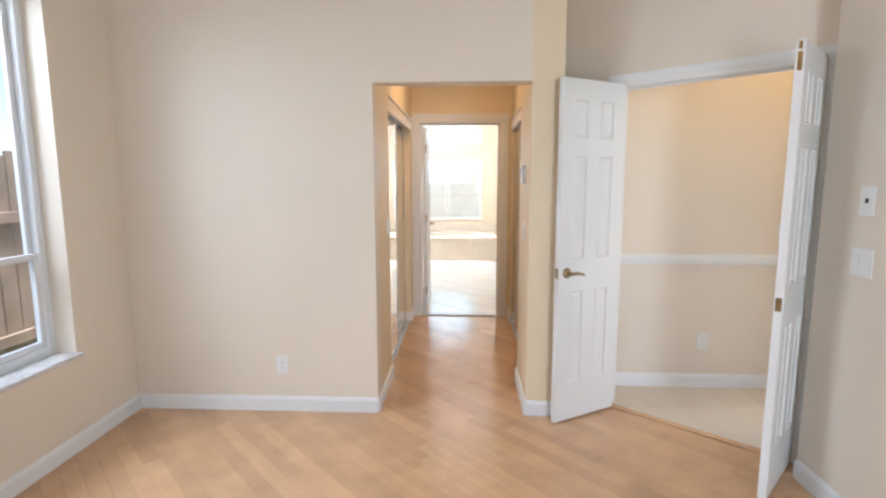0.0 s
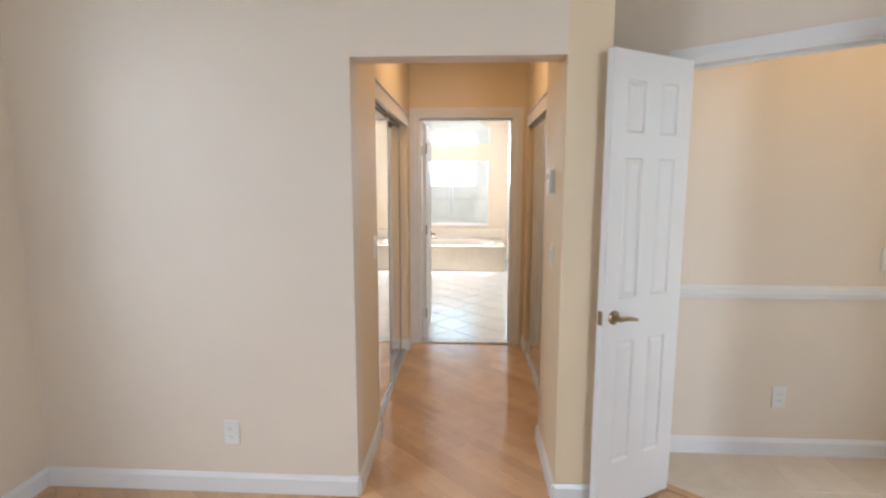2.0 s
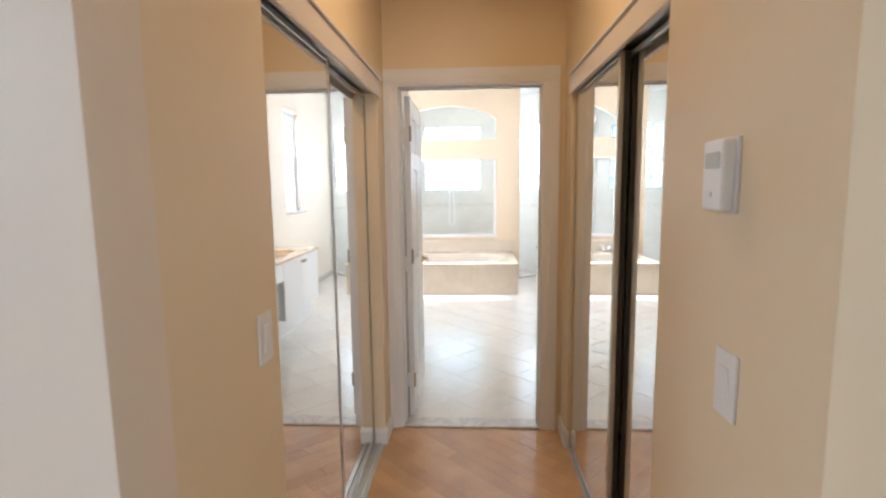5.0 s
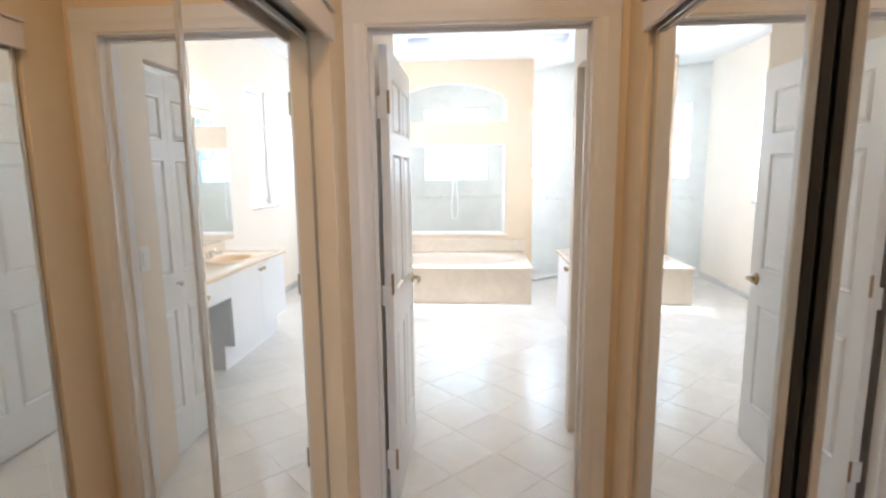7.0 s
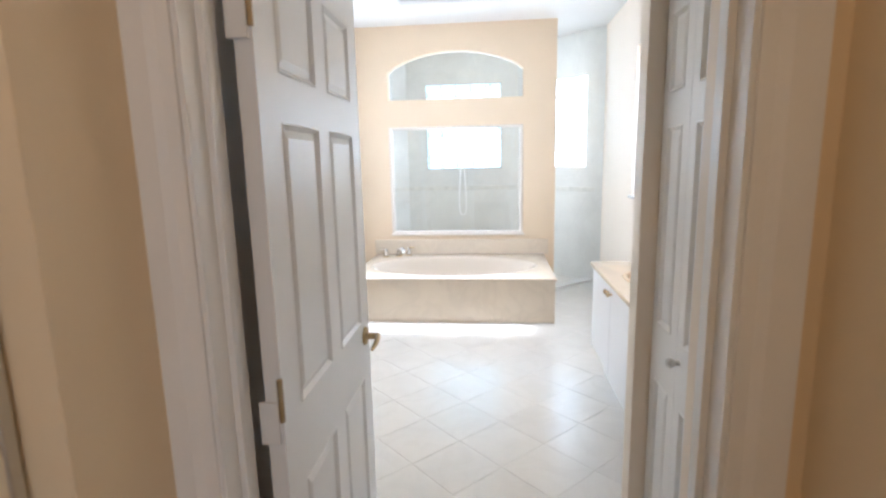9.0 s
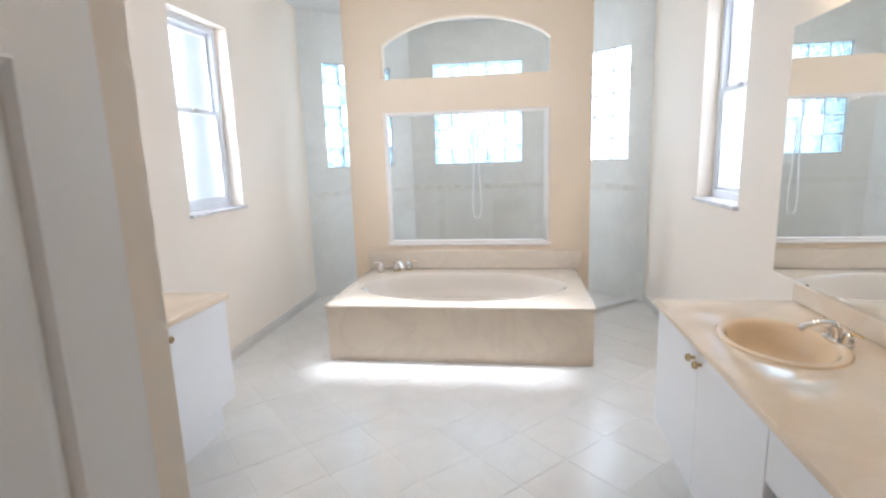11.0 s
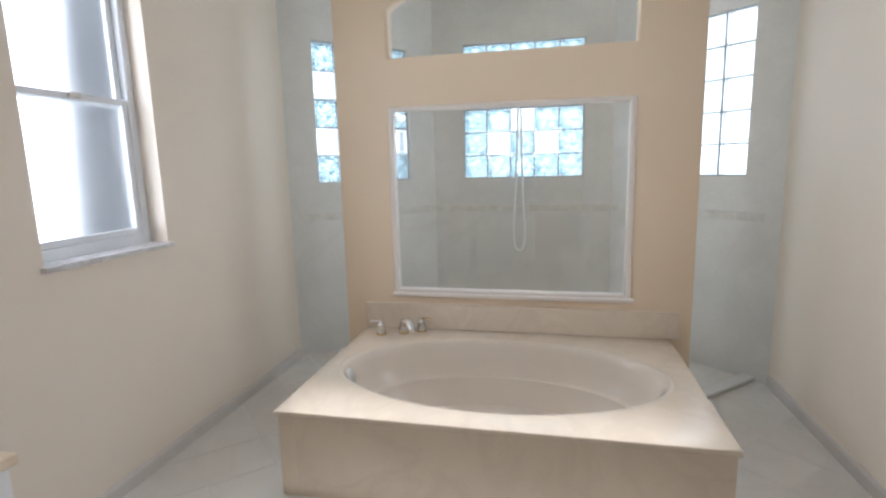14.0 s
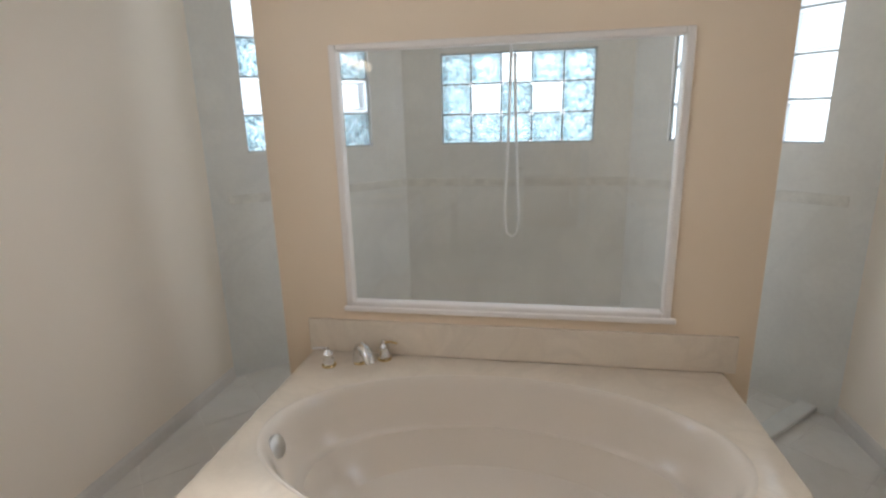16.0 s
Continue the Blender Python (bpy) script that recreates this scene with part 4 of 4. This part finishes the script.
# ---- small wall fittings ----
def plate_on_wall(name, label, category, m, w, h, kind):
    """Local x along the wall, -y out of it."""
    d = thing(name, label, category, m)
    part("cover_plate", box((-w / 2, -0.006, -h / 2), (w / 2, -0.0005, h / 2), 0.002, 2), PLASTIC, d)
    if kind == "switch":
        part("rocker", moved(box((-0.016, -0.010, -0.033), (0.016, -0.005, 0.033), 0.002), pose(0, 0, 0, 3)), PLASTIC, d)
    elif kind == "double":
        for x in (-0.024, 0.024):
            part("rocker", moved(box((x - 0.016, -0.010, -0.033), (x + 0.016, -0.005, 0.033), 0.002), pose(0, 0, 0, 3)), PLASTIC, d)
    elif kind == "outlet":
        for z in (-0.02, 0.02):
            so = part("socket", moved(plate(oval(0, 0, 0.017, 0.014, 24), [], 0.003), upright(0, -0.009, 0) @ pose(0, z, 0)), PLASTIC, d)
            for x in (-0.006, 0.006):
                part("slot", box((x - 0.001, -0.0096, z - 0.004), (x + 0.001, -0.0088, z + 0.004)), DARK, so, "dark slot")
    elif kind == "jack":
        part("jack", box((-0.009, -0.0085, -0.009), (0.009, -0.005, 0.009), 0.001), DARK, d, "small dark socket")
    elif kind == "thermostat":
        part("housing", box((-w / 2 + 0.004, -0.028, -h / 2 + 0.004), (w / 2 - 0.004, -0.006, h / 2 - 0.004), 0.005, 2), PLASTIC, d)
        part("display", box((-0.026, -0.0292, 0.012), (0.026, -0.0275, 0.040), 0.0005), mat("lcd_grey", (0.50, 0.52, 0.48), 0.25, vary=0.02, bump=0.0), d, "grey display")
        part("slide_switch", box((-0.012, -0.031, -0.036), (0.004, -0.0275, -0.028), 0.001), PLASTIC, d)
    return d


plate_on_wall("thermostat", "white thermostat on the hall wall", "thermostat", pose(HR, 0.283, 1.500, 0, 0, -90), 0.082, 0.128, "thermostat")
plate_on_wall("light_switch", "white rocker light switch on the hall wall", "switch", pose(HR, 0.245, 1.141, 0, 0, -90), 0.072, 0.118, "switch")
plate_on_wall("light_switch", "white rocker light switch on the hall wall", "switch", pose(HL, 0.50, 1.141, 0, 0, 90), 0.072, 0.118, "switch")
plate_on_wall("light_switch", "white rocker switch beside the linen closet door", "switch", pose(0.51, 2.655, 1.135, 0, 0, -90), 0.072, 0.118, "switch")
plate_on_wall("wall_outlet", "white power outlet low on the bedroom wall", "outlet", pose(-1.10, 0, 0.305), 0.072, 0.118, "outlet")
plate_on_wall("wall_jack", "white wall plate with a dark socket", "wall plate", pose(XR, -0.89, 1.376, 0, 0, -90), 0.08, 0.12, "jack")
plate_on_wall("light_switch", "white double rocker switch on the bedroom wall", "switch", pose(XR, -0.892, 1.123, 0, 0, -90), 0.118, 0.118, "double")
plate_on_wall("light_switch", "white rocker switch on the foyer wall", "switch", pose(2.22, 0.50, 1.10), 0.072, 0.118, "switch")
plate_on_wall("wall_outlet", "white power outlet low on the foyer wall", "outlet", pose(1.73, 0.50, 0.335), 0.072, 0.118, "outlet")

# added ceiling fixture, out of view, to go with the hall fill lamp
cl = thing("hall_fill_fixture", "unseen round ceiling fixture added over the hall fill lamp", "ceiling lamp", pose(-0.02, 1.2, HC))
part("base_plate", turned([(0.001, -0.002), (0.15, -0.002), (0.15, -0.03), (0.13, -0.04), (0.001, -0.04)], 32), GOLD, cl, "brass base plate", True)
part("diffuser", turned([(0.128, -0.041), (0.126, -0.06), (0.12, -0.075), (0.001, -0.078)], 32), PLASTIC, cl, "white glass diffuser", True)
# ---- outside the bedroom window ----
fence = thing("fence", "weathered brown board fence outside the window", "fence", pose(-3.5, 0, -0.16))
for i in range(72):
    y = -6 + i * 0.15
    part("board", box((-0.01, y + 0.004, 0.04), (0.012, y + 0.142, 1.85 + 0.03 * math.sin(i * 2.1)), 0.004), FENCE, fence)
for z in (0.35, 1.3):
    part("fence_rail", box((0.013, -6, z), (0.05, 4.8, z + 0.09), 0.004), FENCE, fence)


# ---- floors, laid piece by piece ----
def clip(poly, x0, x1, y0, y1):
    for axis, lim, sgn in ((0, x0, 1), (0, x1, -1), (1, y0, 1), (1, y1, -1)):
        out = []
        for i, p in enumerate(poly):
            q = poly[(i + 1) % len(poly)]
            a, b = sgn * (p[axis] - lim), sgn * (q[axis] - lim)
            if a >= 0:
                out.append(p)
            if a * b < 0:
                t = a / (a - b)
                out.append((p[0] + (q[0] - p[0]) * t, p[1] + (q[1] - p[1]) * t))
        poly = out
        if len(poly) < 3:
            return []
    return poly


def area(poly):
    return abs(sum(p[0] * q[1] - q[0] * p[1] for p, q in zip(poly, poly[1:] + poly[:1]))) / 2


def slab(bm, poly, z0, z1, ch):
    """A flat piece with eased upper edges."""
    c = (sum(p[0] for p in poly) / len(poly), sum(p[1] for p in poly) / len(poly))
    lo = [bm.verts.new((x, y, z0)) for x, y in poly]
    md = [bm.verts.new((x, y, z1 - ch * 0.7)) for x, y in poly]
    hi = []
    for x, y in poly:
        d = math.hypot(x - c[0], y - c[1]) or 1
        hi.append(bm.verts.new((x - (x - c[0]) / d * ch, y - (y - c[1]) / d * ch, z1)))
    n = len(poly)
    for i in range(n):
        bm.faces.new((lo[i], lo[(i + 1) % n], md[(i + 1) % n], md[i]))
        bm.faces.new((md[i], md[(i + 1) % n], hi[(i + 1) % n], hi[i]))
    bm.faces.new(hi)
    return bm


def rotated(x0, x1, y0, y1, ang, ox, oy):
    c, s = math.cos(radians(ang)), math.sin(radians(ang))
    return [(ox + x * c - y * s, oy + x * s + y * c) for x, y in ((x0, y0), (x1, y0), (x1, y1), (x0, y1))]


floor_wood = part("floor", box((XL, -5.0, -0.012), (XR + 0.1, 2.38, -0.009)), OAKGAP)
tagged(floor_wood, "honey oak strip floor laid diagonally", "floor", kind="structure")
rng = random.Random(5)
rest = bmesh.new()
count = 0
BWID = 0.083
for row in range(-75, 75):
    y = row * BWID
    x = -7.0 + rng.random()
    while x < 7.0:
        ln = rng.choice((0.45, 0.6, 0.75, 0.9, 1.1, 1.3))
        poly = clip(rotated(x + 0.0004, x + ln - 0.0004, y + 0.0004, y + BWID - 0.0004, -45, 0, -0.5), XL, XR + 0.08, -5.0, 2.37)
        x += ln
        if not poly or area(poly) < 0.0008:
            continue
        cx = sum(p[0] for p in poly) / len(poly)
        cy = sum(p[1] for p in poly) / len(poly)
        if cy > 0.2 and not -1.05 < cx < 1.0 and not (cy < 0.3 and cx > 0.9):
            continue
        if cy > -1.75 and count < 300 and cx > -1.95:
            part("plank", slab(bmesh.new(), poly, -0.009, 0.0, 0.0006), OAK, floor_wood)
            count += 1
        else:
            slab(rest, poly, -0.009, 0.0, 0.0006)
tagged(part("planks", rest, OAK, floor_wood), kind="stuff")

foyer_floor = part("floor_foyer", moved(plate([(pA.x - 0.02 * DD.y, pA.y + 0.02 * DD.x), (pB.x - 0.02 * DD.y, pB.y + 0.02 * DD.x), (1.95, -0.6), (1.95, -1.9), (2.44, -1.9), (2.44, 0.50), (0.66, 0.50)], [], 0.012), pose(0, 0, -0.0072)), GROUT)
tagged(foyer_floor, "beige foyer tile floor", "floor", kind="structure")
for i in range(6):
    for k in range(5):
        poly = clip(rect(0.66 + i * 0.33 + 0.0012, 0.99 + i * 0.33 - 0.0012, -1.2 + k * 0.335 + 0.0012, -0.865 + k * 0.335 - 0.0012), 0.7, 2.44, -1.8, 0.50)
        poly = [p for p in poly]
        side = lambda p: (p[0] - pA.x) * -DD.y + (p[1] - pA.y) * DD.x - 0.02
        cut = []
        for n, p in enumerate(poly):
            q = poly[(n + 1) % len(poly)]
            sa, sb = side(p), side(q)
            if sa >= 0:
                cut.append(p)
            if sa * sb < 0:
                cut.append((p[0] + (q[0] - p[0]) * sa / (sa - sb), p[1] + (q[1] - p[1]) * sa / (sa - sb)))
        poly = cut
        if len(poly) > 2:
            part("tile", slab(bmesh.new(), poly, 0.0, 0.006, 0.0015), FOYER, foyer_floor)

floor_bath = part("floor_bathroom", box((BL, 2.46, -0.011), (BR, YB, 0.0026)), GROUT)
tagged(floor_bath, "pale diagonal tile floor with thin grout lines", "floor", kind="structure")
TS, TOX, TOY = 0.322, 0.31, 3.67
for i in range(-22, 24):
    for k in range(-22, 24):
        poly = clip(rotated(i * TS + 0.0018, i * TS + TS - 0.0018, k * TS + 0.0018, k * TS + TS - 0.0018, 45, TOX, TOY), BL, BR, 2.462, YB)
        if poly and area(poly) > 0.0005:
            part("tile", slab(bmesh.new(), poly, 0.0005, 0.004, 0.0008), TILE, floor_bath)
